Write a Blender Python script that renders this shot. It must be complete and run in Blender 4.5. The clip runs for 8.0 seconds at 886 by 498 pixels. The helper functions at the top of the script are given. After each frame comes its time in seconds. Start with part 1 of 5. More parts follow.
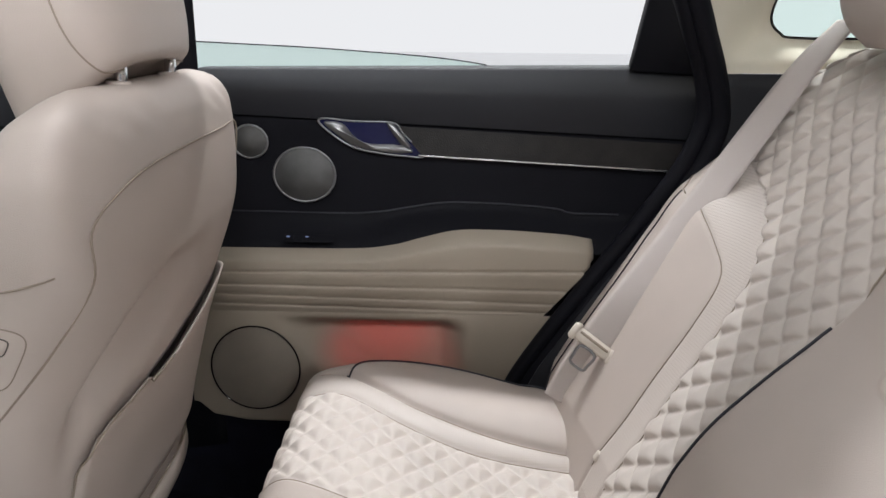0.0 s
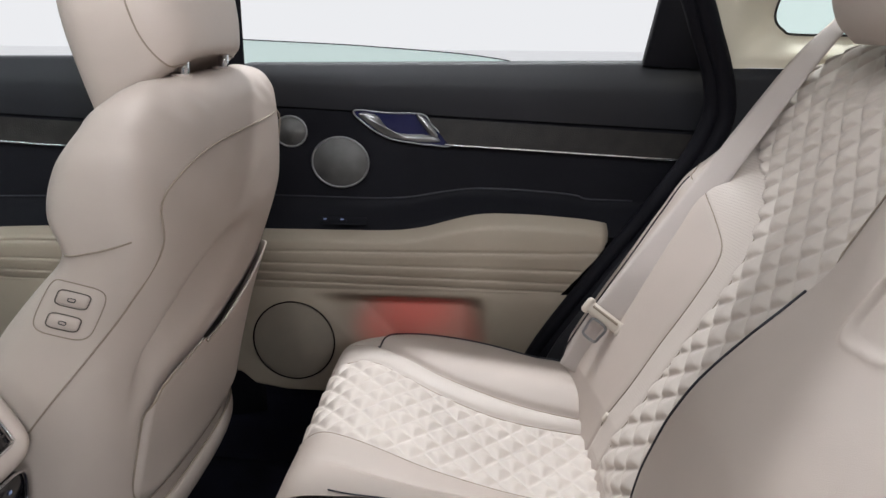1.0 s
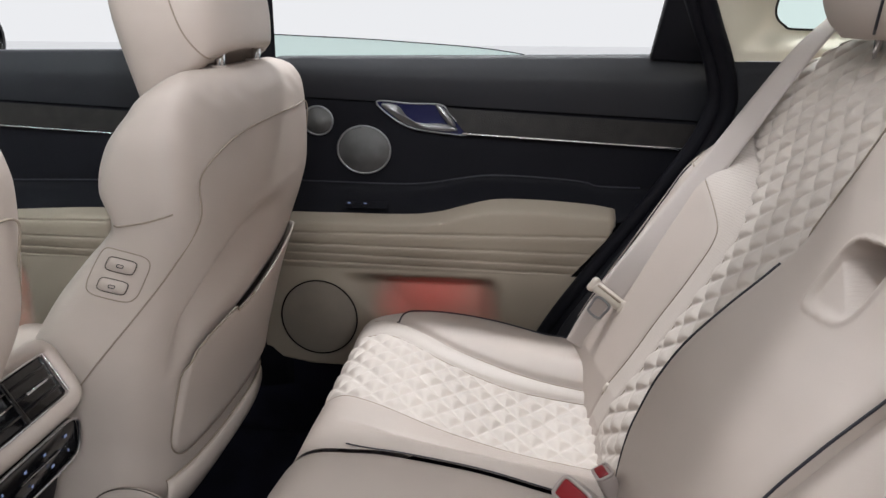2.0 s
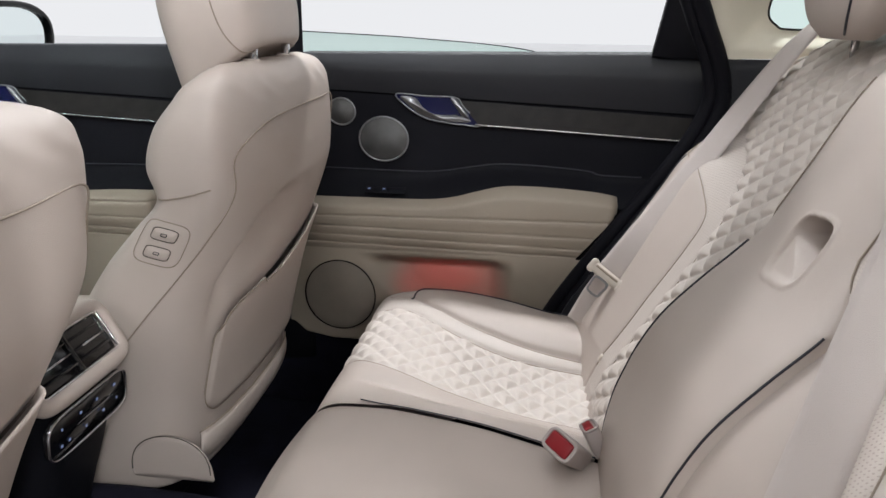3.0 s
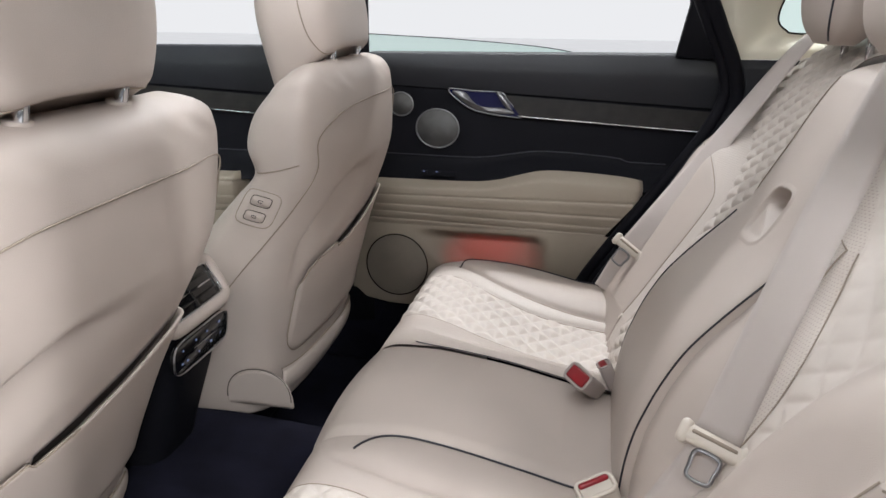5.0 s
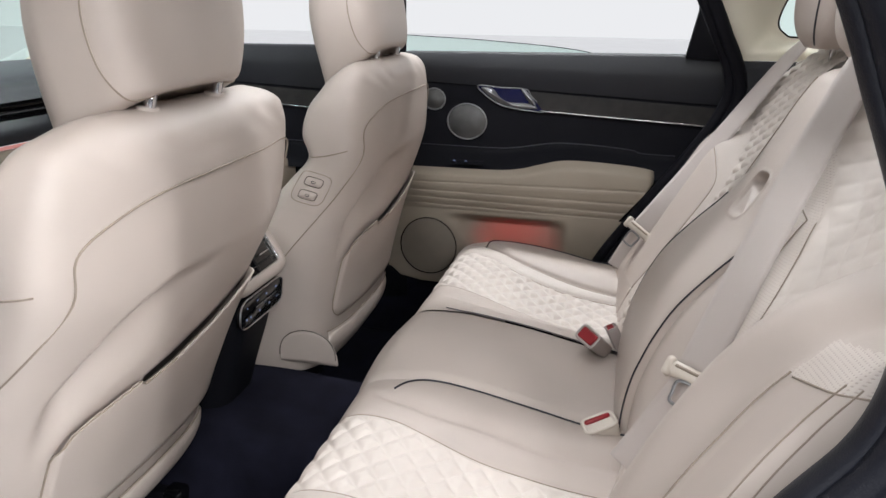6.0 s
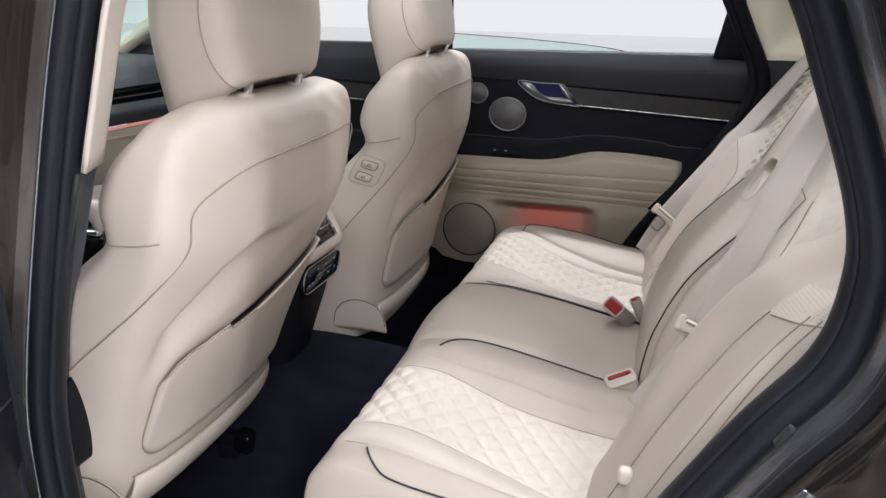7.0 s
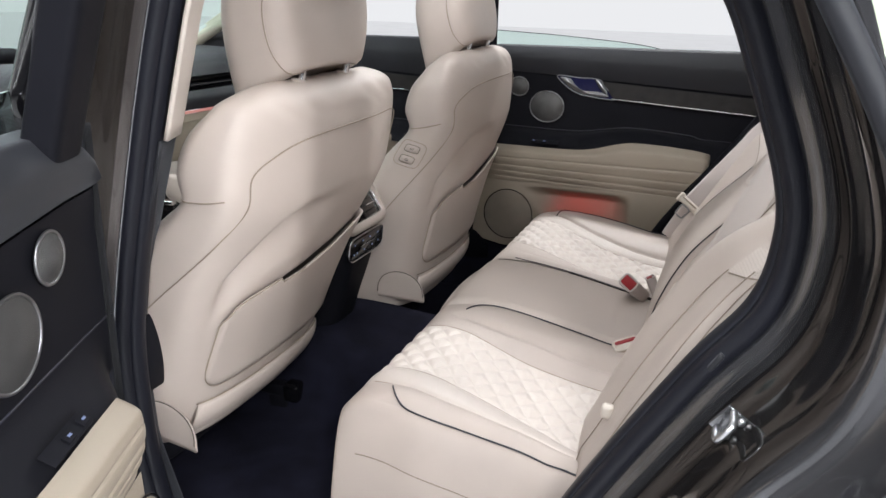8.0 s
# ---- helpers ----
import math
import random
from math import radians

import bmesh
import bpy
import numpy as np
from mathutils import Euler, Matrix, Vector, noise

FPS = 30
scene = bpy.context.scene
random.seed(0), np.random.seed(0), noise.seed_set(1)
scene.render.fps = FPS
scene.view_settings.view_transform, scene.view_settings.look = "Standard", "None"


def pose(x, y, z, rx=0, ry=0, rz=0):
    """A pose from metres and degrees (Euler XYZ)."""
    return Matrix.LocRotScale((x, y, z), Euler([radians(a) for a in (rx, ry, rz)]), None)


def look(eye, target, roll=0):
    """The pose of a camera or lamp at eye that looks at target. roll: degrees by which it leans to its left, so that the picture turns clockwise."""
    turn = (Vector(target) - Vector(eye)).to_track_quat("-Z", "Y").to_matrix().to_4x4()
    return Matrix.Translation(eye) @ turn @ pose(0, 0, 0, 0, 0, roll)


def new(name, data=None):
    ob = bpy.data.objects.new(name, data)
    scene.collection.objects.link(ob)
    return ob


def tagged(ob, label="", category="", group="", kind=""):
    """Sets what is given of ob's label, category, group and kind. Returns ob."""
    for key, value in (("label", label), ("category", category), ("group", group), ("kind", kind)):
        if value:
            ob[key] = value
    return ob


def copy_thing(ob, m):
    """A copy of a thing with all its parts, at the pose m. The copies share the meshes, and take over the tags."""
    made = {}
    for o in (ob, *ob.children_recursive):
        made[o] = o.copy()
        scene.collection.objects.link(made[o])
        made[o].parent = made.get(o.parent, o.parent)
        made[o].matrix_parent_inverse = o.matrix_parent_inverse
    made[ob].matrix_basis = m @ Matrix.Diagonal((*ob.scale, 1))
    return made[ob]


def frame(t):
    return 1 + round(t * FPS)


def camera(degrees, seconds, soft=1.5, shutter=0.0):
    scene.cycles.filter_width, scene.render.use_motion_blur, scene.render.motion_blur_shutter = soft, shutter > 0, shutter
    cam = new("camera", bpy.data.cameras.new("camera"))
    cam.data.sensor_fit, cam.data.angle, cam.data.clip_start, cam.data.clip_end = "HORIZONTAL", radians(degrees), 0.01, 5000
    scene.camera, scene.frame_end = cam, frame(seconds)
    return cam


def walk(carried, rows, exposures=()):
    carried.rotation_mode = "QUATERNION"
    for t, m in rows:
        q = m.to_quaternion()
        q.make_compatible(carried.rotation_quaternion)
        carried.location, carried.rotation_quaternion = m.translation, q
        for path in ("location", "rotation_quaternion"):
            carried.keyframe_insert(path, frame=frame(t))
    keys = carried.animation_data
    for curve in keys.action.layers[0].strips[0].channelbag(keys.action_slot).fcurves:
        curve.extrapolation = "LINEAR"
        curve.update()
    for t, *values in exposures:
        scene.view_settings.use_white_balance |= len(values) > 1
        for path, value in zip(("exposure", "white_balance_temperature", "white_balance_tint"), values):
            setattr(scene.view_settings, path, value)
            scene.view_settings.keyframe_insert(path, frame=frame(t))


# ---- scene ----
cam = camera(60.0, 8.0)
PATH = [
    (0, (0.023, -0.026, 1.265), (-0.02, 1.888, 0.687), 0.6),
    (0.5, (0.021, -0.082, 1.263), (-0.056, 1.831, 0.682), 0.5),
    (1, (0.034, -0.133, 1.267), (-0.084, 1.777, 0.684), 0.4),
    (1.5, (0.048, -0.175, 1.268), (-0.11, 1.73, 0.68), 0.3),
    (3, (0.104, -0.332, 1.273), (-0.155, 1.558, 0.672), 0.6),
    (3.5, (0.114, -0.392, 1.281), (-0.171, 1.493, 0.679), 0.8),
    (4, (0.127, -0.446, 1.285), (-0.189, 1.435, 0.682), 0.8),
    (5.5, (0.159, -0.645, 1.305), (-0.255, 1.212, 0.688), 0.5),
    (6, (0.178, -0.749, 1.314), (-0.267, 1.1, 0.695), 0.7),
    (6.5, (0.194, -0.844, 1.32), (-0.29, 0.994, 0.697), 0.8),
    (7, (0.207, -0.918, 1.325), (-0.326, 0.905, 0.698), 1.0),
    (7.5, (0.24, -0.968, 1.329), (-0.341, 0.839, 0.699), 1.1),
    (8, (0.316, -1.063, 1.335), (-0.361, 0.707, 0.696), 1.4),
]
walk(cam, [(t, look(eye, target, roll)) for t, eye, target, roll in PATH])

# ---- world and light: a white photo studio, with added fill lamps ----
world = bpy.data.worlds.new("studio")
scene.world = world
world.use_nodes = True
wn, wl = world.node_tree.nodes, world.node_tree.links
bg = wn["Background"]
bg.inputs["Color"].default_value = (0.93, 0.94, 0.97, 1)
bg.inputs["Strength"].default_value = 0.9


def strip_light(name, loc, target, sx, sy, watts, spread=180, colour=(0.95, 0.975, 1)):
    data = bpy.data.lights.new(name, "AREA")
    data.shape, data.size, data.size_y, data.energy, data.color = "RECTANGLE", sx, sy, watts, colour
    data.spread = radians(spread)
    ob = new(name, data)
    ob.matrix_world = look(loc, target)
    return ob


for x, watts in ((-3.4, 20), (-2.2, 20), (-0.95, 8), (-0.15, 25), (0.75, 8)):
    strip_light("ceiling_strip_light", (x, 0.2, 3.4), (x, 0.2, 0.0), 0.14, 5.0, watts)
# row added over the open side to light the exterior and streak the paint
for x in (-2.4, 0.2, 2.8):
    strip_light("side_fill_light", (x, -2.9, 3.6), (x, -2.8, 0.0), 2.0, 0.10, 22)
# added key lamp, reaches the driver seat's back through the doorway
strip_light("side_fill_light", (1.3, -2.4, 2.4), (-0.2, 0.0, 0.9), 0.20, 1.0, 68)
# added lamp that brightens the far cushion through its window
strip_light("far_fill_light", (0.0, 2.0, 2.75), (0.0, 0.98, 0.7), 1.6, 0.12, 28, 120)
# added lamp to brighten the open door's inner panel
strip_light("side_fill_light", (2.5, -1.6, 1.8), (-0.35, -1.0, 0.8), 0.10, 1.4, 26, 75)
# added fill from above for the near cushion and jamb
strip_light("side_fill_light", (0.3, -1.8, 2.7), (0.2, -0.3, 0.8), 1.6, 0.05, 26)
# unseen lamp pair, added to put two streaks into the jamb's paint
for z in (1.85, 2.25):
    strip_light("wall_streak_light", (-3.5, -5.05, z), (-3.5, 0.0, z), 7.0, 0.06, 26)
# second added fill for the near side, from further forward
strip_light("side_fill_light", (-0.9, -1.8, 2.6), (0.25, -0.2, 0.9), 0.05, 1.6, 22)

# ---- materials ----


def material(name, colour, rough=0.5, metal=0.0, grain=0.0, grain_size=300.0, stain=0.0, stain_size=6.0, coat=0.0, spec=0.5):
    """A principled material with fine relief and two scales of colour variation."""
    m = bpy.data.materials.new(name)
    m.use_nodes = True
    n, l = m.node_tree.nodes, m.node_tree.links
    p = n["Principled BSDF"]
    p.inputs["Roughness"].default_value, p.inputs["Metallic"].default_value = rough, metal
    p.inputs["Specular IOR Level"].default_value = spec
    p.inputs["Coat Weight"].default_value = coat
    p.inputs["Coat Roughness"].default_value = 0.04
    p.inputs["Base Color"].default_value = (*colour, 1)
    tc = n.new("ShaderNodeTexCoord")
    if stain:
        a = n.new("ShaderNodeTexNoise")
        a.inputs["Scale"].default_value, a.inputs["Detail"].default_value = stain_size, 6
        l.new(tc.outputs["Object"], a.inputs["Vector"])
        r = n.new("ShaderNodeMapRange")
        r.inputs["From Min"].default_value, r.inputs["From Max"].default_value = 0.3, 0.7
        r.inputs["To Min"].default_value, r.inputs["To Max"].default_value = 1 - stain, 1 + stain
        l.new(a.outputs["Fac"], r.inputs["Value"])
        mix = n.new("ShaderNodeMix")
        mix.data_type, mix.blend_type = "RGBA", "MULTIPLY"
        mix.inputs["Factor"].default_value = 1
        mix.inputs["A"].default_value = (*colour, 1)
        l.new(r.outputs["Result"], mix.inputs["B"])
        l.new(mix.outputs["Result"], p.inputs["Base Color"])
        r2 = n.new("ShaderNodeMapRange")
        r2.inputs["To Min"].default_value, r2.inputs["To Max"].default_value = max(rough - 0.08, 0.02), rough + 0.08
        l.new(a.outputs["Fac"], r2.inputs["Value"])
        l.new(r2.outputs["Result"], p.inputs["Roughness"])
    if grain:
        g = n.new("ShaderNodeTexVoronoi")
        g.inputs["Scale"].default_value = grain_size
        l.new(tc.outputs["Object"], g.inputs["Vector"])
        b = n.new("ShaderNodeBump")
        b.inputs["Strength"].default_value, b.inputs["Distance"].default_value = grain, 0.001
        l.new(g.outputs["Distance"], b.inputs["Height"])
        l.new(b.outputs["Normal"], p.inputs["Normal"])
    return m


def perforated(name, colour, rough, pitch, hole, dark, axes):
    """Leather with a square lattice of small round holes, laid out by two of the object's axes."""
    m = material(name, colour, rough)
    n, l = m.node_tree.nodes, m.node_tree.links
    p = n["Principled BSDF"]
    tc, xyz, flat = n.new("ShaderNodeTexCoord"), n.new("ShaderNodeSeparateXYZ"), n.new("ShaderNodeCombineXYZ")
    l.new(tc.outputs["Object"], xyz.inputs["Vector"])
    for socket, axis in zip(("X", "Y"), axes):
        l.new(xyz.outputs[axis], flat.inputs[socket])
    v = n.new("ShaderNodeTexVoronoi")
    v.voronoi_dimensions = "2D"
    v.inputs["Scale"].default_value, v.inputs["Randomness"].default_value = 1 / pitch, 0.05
    l.new(flat.outputs["Vector"], v.inputs["Vector"])
    r = n.new("ShaderNodeMapRange")
    r.inputs["From Min"].default_value, r.inputs["From Max"].default_value = hole, hole + 0.12
    l.new(v.outputs["Distance"], r.inputs["Value"])
    mix = n.new("ShaderNodeMix")
    mix.data_type = "RGBA"
    mix.inputs["A"].default_value, mix.inputs["B"].default_value = (*dark, 1), (*colour, 1)
    l.new(r.outputs["Result"], mix.inputs["Factor"])
    l.new(mix.outputs["Result"], p.inputs["Base Color"])
    b = n.new("ShaderNodeBump")
    b.inputs["Strength"].default_value, b.inputs["Distance"].default_value = 0.4, 0.001
    l.new(r.outputs["Result"], b.inputs["Height"])
    l.new(b.outputs["Normal"], p.inputs["Normal"])
    return m


def glass(name, colour):
    m = bpy.data.materials.new(name)
    m.use_nodes = True
    p = m.node_tree.nodes["Principled BSDF"]
    p.inputs["Base Color"].default_value = (*colour, 1)
    p.inputs["Roughness"].default_value = 0.0
    p.inputs["Transmission Weight"].default_value = 1
    p.inputs["IOR"].default_value = 1.1
    return m


def glowing(name, colour, strength):
    m = bpy.data.materials.new(name)
    m.use_nodes = True
    p = m.node_tree.nodes["Principled BSDF"]
    p.inputs["Base Color"].default_value = (*(0.2 * c for c in colour), 1)
    p.inputs["Emission Color"].default_value = (*colour, 1)
    p.inputs["Emission Strength"].default_value = strength
    return m


LEATHER = material("ivory_leather", (0.425, 0.361, 0.322), 0.46, grain=0.35, grain_size=1300, stain=0.05, stain_size=9)
QUILT = material("ivory_quilted_leather", (0.52, 0.46, 0.418), 0.5, grain=0.3, grain_size=1100, stain=0.03, stain_size=12)
PERF_SEAT = perforated("ivory_perforated_leather_seat", (0.50, 0.44, 0.40), 0.5, 0.0032, 0.15, (0.40, 0.345, 0.31), ("X", "Y"))
PERF_BACK = perforated("ivory_perforated_leather_back", (0.50, 0.44, 0.40), 0.5, 0.0032, 0.15, (0.40, 0.345, 0.31), ("Y", "Z"))
CREASE = material("brown_edge_line", (0.07, 0.058, 0.05), 0.7)
TRIM = material("ivory_soft_trim", (0.255, 0.212, 0.168), 0.55, grain=0.2, grain_size=1100, stain=0.03)
PILLAR = material("ivory_pillar_plastic", (0.66, 0.61, 0.50), 0.6, grain=0.15, grain_size=1200, stain=0.02)
PILLARCLOTH = material("ivory_pillar_cloth", (0.47, 0.41, 0.365), 0.7, grain=0.3, grain_size=900, stain=0.03)
SEAM = material("beige_seam", (0.24, 0.195, 0.155), 0.8)
PIPING = material("navy_piping", (0.012, 0.012, 0.02), 0.45)
DARK = material("navy_black_soft_trim", (0.0075, 0.0075, 0.0100), 0.5, grain=0.3, grain_size=1300, stain=0.1, spec=0.06)
DARKTOP = material("navy_grey_padded_trim", (0.012, 0.0125, 0.016), 0.5, grain=0.3, grain_size=1300, stain=0.08, spec=0.3)
for soft, sheen in ((DARK, 0.0), (DARKTOP, 0.12)):  # soft-touch coating: a faint bloom at flat angles
    shader = soft.node_tree.nodes["Principled BSDF"]
    shader.inputs["Sheen Weight"].default_value, shader.inputs["Sheen Roughness"].default_value = sheen, 0.35
    shader.inputs["Sheen Tint"].default_value = (0.85, 0.9, 1, 1)
GLOSS = material("piano_black_plastic", (0.004, 0.004, 0.005), 0.12)
RUBBER = material("black_rubber_seal", (0.008, 0.0085, 0.013), 0.42, grain=0.2, grain_size=600, stain=0.1, spec=0.3)
CARPET = material("navy_black_carpet", (0.011, 0.011, 0.02), 0.95, grain=1.0, grain_size=700, stain=0.35, stain_size=14, spec=0.1)
CHROME = material("satin_chrome", (0.72, 0.72, 0.74), 0.18, 1.0)
SATIN = material("satin_grey_metal", (0.26, 0.26, 0.27), 0.45, 1.0, stain=0.05, stain_size=40)
ZINC = material("zinc_plated_steel", (0.66, 0.67, 0.69), 0.36, 1.0, stain=0.15, stain_size=60)
WOOD = material("dark_open_pore_wood", (0.011, 0.009, 0.0085), 0.5, grain=0.3, grain_size=500, stain=0.3, stain_size=30, spec=0.14)
PAINT = material("dark_grey_metallic_paint", (0.128, 0.128, 0.138), 0.22, 0.85, coat=1.0, spec=0.2)
PAINT.node_tree.nodes["Principled BSDF"].inputs["Coat Roughness"].default_value = 0.015
# black for the jamb channel's dark reflection and the pocket mouth's shade
SHADEBLACK = material("glossy_shade_black", (0.010, 0.009, 0.009), 0.10, coat=0.6, spec=0.25)
GRILLE = material("speaker_mesh", (0.085, 0.084, 0.084), 0.42, 0.65, grain=0.5, grain_size=900, stain=0.15, stain_size=40)
BEIGE_GRILLE = material("beige_speaker_mesh", (0.20, 0.168, 0.136), 0.6, grain=0.6, grain_size=800, stain=0.06, stain_size=30)
BELT = material("ivory_webbing", (0.47, 0.415, 0.39), 0.7, grain=0.6, grain_size=1600, stain=0.03)
BELTPLASTIC = material("ivory_belt_plastic", (0.54, 0.48, 0.42), 0.4)
BUCKLE = material("grey_beige_plastic", (0.36, 0.31, 0.29), 0.4)
RED = material("red_plastic_button", (0.24, 0.008, 0.014), 0.3)
GREENGLASS = glass("green_tinted_glass", (0.80, 0.95, 0.90))
ROOFGLASS = glass("grey_tinted_glass", (0.20, 0.205, 0.21))
BLUECUP = material("navy_glossy_handle_cup", (0.003, 0.0045, 0.036), 0.25)
ICON = glowing("lit_white_icon", (0.35, 0.45, 0.80), 0.3)
REDGLOW = glowing("red_ambient_light_strip", (0.75, 0.30, 0.27), 0.5)
STUDIO = material("white_studio_floor", (0.82, 0.82, 0.83), 0.45, stain=0.05, stain_size=1.5)
# dark grey of the added wall and ceiling, set low to darken reflections
WALL = material("unseen_studio_grey", (0.17, 0.17, 0.18), 0.8, stain=0.04, stain_size=1.0)
PRIVACY = glass("dark_privacy_glass", (0.22, 0.23, 0.24))
MIRROR = material("mirror_glass", (0.85, 0.92, 0.92), 0.02, 1.0)

# ---- mesh helpers ----


def part(name, bm, mat, parent=None, label="", smooth=True):
    bmesh.ops.recalc_face_normals(bm, faces=bm.faces)
    me = bpy.data.meshes.new(name)
    bm.to_mesh(me)
    bm.free()
    for poly in me.polygons:
        poly.use_smooth = smooth
    me.materials.append(mat)
    ob = new(name, me)
    if parent is not None:
        ob.parent = parent
    return tagged(ob, label)


def thing(name, label, category, group="", kind="", at=(0, 0, 0)):
    ob = new(name)
    ob.location = at
    ob.empty_display_size = 0.05
    return tagged(ob, label, category, group, kind)


def sheet(f, nu, nv, closed=False, thick=0.0, caps=False):
    """A grid over f(u, v), u and v from 0 to 1; closed in u if told so; caps close its two v ends."""
    bm = bmesh.new()
    cols = nu if closed else nu + 1
    vs = [[bm.verts.new(f(i / nu, j / nv)) for i in range(cols)] for j in range(nv + 1)]
    for j in range(nv):
        for i in range(nu):
            k = (i + 1) % cols
            bm.faces.new((vs[j][i], vs[j][k], vs[j + 1][k], vs[j + 1][i]))
    if caps:
        bm.faces.new(vs[0])
        bm.faces.new(vs[-1])
    if thick:
        bmesh.ops.recalc_face_normals(bm, faces=bm.faces)
        bmesh.ops.solidify(bm, geom=list(bm.faces), thickness=thick)
    return bm


def smoothed(points, n, loop=False):
    """n + 1 points along a Catmull-Rom curve through the given ones."""
    pts = [Vector(p) for p in points]
    out = []
    last = len(pts) if loop else len(pts) - 1
    for k in range(n + (0 if loop else 1)):
        s = k / n * last
        i = min(int(s), last - 1)
        t = s - i
        if loop:
            a, b, c, d = (pts[(i + o) % len(pts)] for o in (-1, 0, 1, 2))
        else:
            b, c = pts[i], pts[i + 1]
            a = pts[i - 1] if i else 2 * b - c
            d = pts[i + 2] if i + 2 < len(pts) else 2 * c - b
        out.append(0.5 * (2 * b + (c - a) * t + (2 * a - 5 * b + 4 * c - d) * t * t + (3 * b - a - 3 * c + d) * t ** 3))
    return out


def tube(points, r, sides=8, loop=False, flat=1.0):
    """A round cord along the points."""
    bm = bmesh.new()
    pts = [Vector(p) for p in points]
    n = len(pts)
    rings = []
    side = None
    for i, p in enumerate(pts):
        way = (pts[(i + 1) % n] - pts[i - 1]) if loop else (pts[min(i + 1, n - 1)] - pts[max(i - 1, 0)])
        way.normalize()
        if side is None:
            side = way.orthogonal().normalized()
        side = (side - way * side.dot(way)).normalized()
        up = way.cross(side)
        rings.append([bm.verts.new(p + r * (math.cos(a) * side + flat * math.sin(a) * up)) for a in (2 * math.pi * k / sides for k in range(sides))])
    for i in range(n if loop else n - 1):
        a, b = rings[i], rings[(i + 1) % n]
        for k in range(sides):
            bm.faces.new((a[k], a[(k + 1) % sides], b[(k + 1) % sides], b[k]))
    if not loop:
        bm.faces.new(rings[0])
        bm.faces.new(rings[-1])
    return bm


def block(size, bevel=0.004, segments=3, at=(0, 0, 0), turn=(0, 0, 0), taper=1.0):
    """A box with rounded edges; taper narrows its top."""
    bm = bmesh.new()
    bmesh.ops.create_cube(bm, size=1)
    for v in bm.verts:
        k = taper if v.co.z > 0 else 1
        v.co = Vector((v.co.x * size[0] * k, v.co.y * size[1] * k, v.co.z * size[2]))
    bmesh.ops.bevel(bm, geom=list(bm.edges), offset=bevel, segments=segments, affect="EDGES", profile=0.5)
    bmesh.ops.transform(bm, matrix=pose(*at, *turn), verts=bm.verts)
    return bm


def plate(outline, depth, bevel=0.002, axis="y"):
    """A flat piece of the given (a, b) outline, raised by depth towards -y (or +z), with softened edges."""
    bm = bmesh.new()
    put = (lambda a, b, d: (a, -d, b)) if axis == "y" else (lambda a, b, d: (a, b, d))
    c = Vector((sum(p[0] for p in outline) / len(outline), sum(p[1] for p in outline) / len(outline)))
    inner = []
    n = len(outline)
    for i in range(n):
        p, q, r = Vector(outline[i - 1]), Vector(outline[i]), Vector(outline[(i + 1) % n])
        e = ((q - p).normalized() + (r - q).normalized())
        nrm = Vector((-e.y, e.x)).normalized() if e.length > 1e-6 else (c - q).normalized()
        if nrm.dot(c - q) < 0:
            nrm = -nrm
        inner.append(q + nrm * bevel)
    rings = [[bm.verts.new(put(*p, 0)) for p in outline], [bm.verts.new(put(*p, depth - bevel)) for p in outline], [bm.verts.new(put(*p, depth)) for p in inner]]
    for a, b in ((0, 1), (1, 2)):
        for i in range(n):
            k = (i + 1) % n
            bm.faces.new((rings[a][i], rings[a][k], rings[b][k], rings[b][i]))
    bm.faces.new(rings[2])
    bm.faces.new(rings[0])
    return bm


def moved(bm, m):
    bmesh.ops.transform(bm, matrix=m, verts=bm.verts)
    return bm


def lerp_table(rows, v):
    """Smooth interpolation in rows of (key, values...)."""
    if v <= rows[0][0]:
        return rows[0][1:]
    for a, b in zip(rows, rows[1:]):
        if v <= b[0]:
            t = (v - a[0]) / (b[0] - a[0])
            return tuple(p + (q - p) * t for p, q in zip(a[1:], b[1:]))
    return rows[-1][1:]


def soft_table(rows, v):
    """As lerp_table, by a Catmull-Rom curve."""
    if v <= rows[0][0]:
        return rows[0][1:]
    if v >= rows[-1][0]:
        return rows[-1][1:]
    i = max(k for k in range(len(rows) - 1) if rows[k][0] <= v)
    b, c = rows[i], rows[i + 1]
    a, d = rows[max(i - 1, 0)], rows[min(i + 2, len(rows) - 1)]
    t = (v - b[0]) / (c[0] - b[0])
    out = []
    for k in range(1, len(b)):
        m0 = (c[k] - a[k]) / max(c[0] - a[0], 1e-9) * (c[0] - b[0])
        m1 = (d[k] - b[k]) / max(d[0] - b[0], 1e-9) * (c[0] - b[0])
        out.append((2 * t ** 3 - 3 * t ** 2 + 1) * b[k] + (t ** 3 - 2 * t ** 2 + t) * m0 + (3 * t ** 2 - 2 * t ** 3) * c[k] + (t ** 3 - t ** 2) * m1)
    return tuple(out)


def step(a, b, v):
    t = min(max((v - a) / (b - a), 0), 1)
    return t * t * (3 - 2 * t)


def bump(v, at, width):
    return math.exp(-((v - at) / width) ** 2)


MID = 0.49  # the car's middle line, y

# ---- studio floor ----
tagged(part("ground", sheet(lambda u, v: ((u - 0.5) * 60, (v - 0.5) * 60, 0), 2, 2), STUDIO), "smooth white painted studio floor", "floor", kind="structure")
# unseen wall and ceiling, added to block ambient white and darken the paint's reflections
tagged(part("unseen_studio_wall", sheet(lambda u, v: (-9 + 18 * u, -5.2, 4.0 * v), 6, 4, thick=0.1), WALL), "unseen grey wall added beyond the open side to darken reflections", "wall", kind="structure")
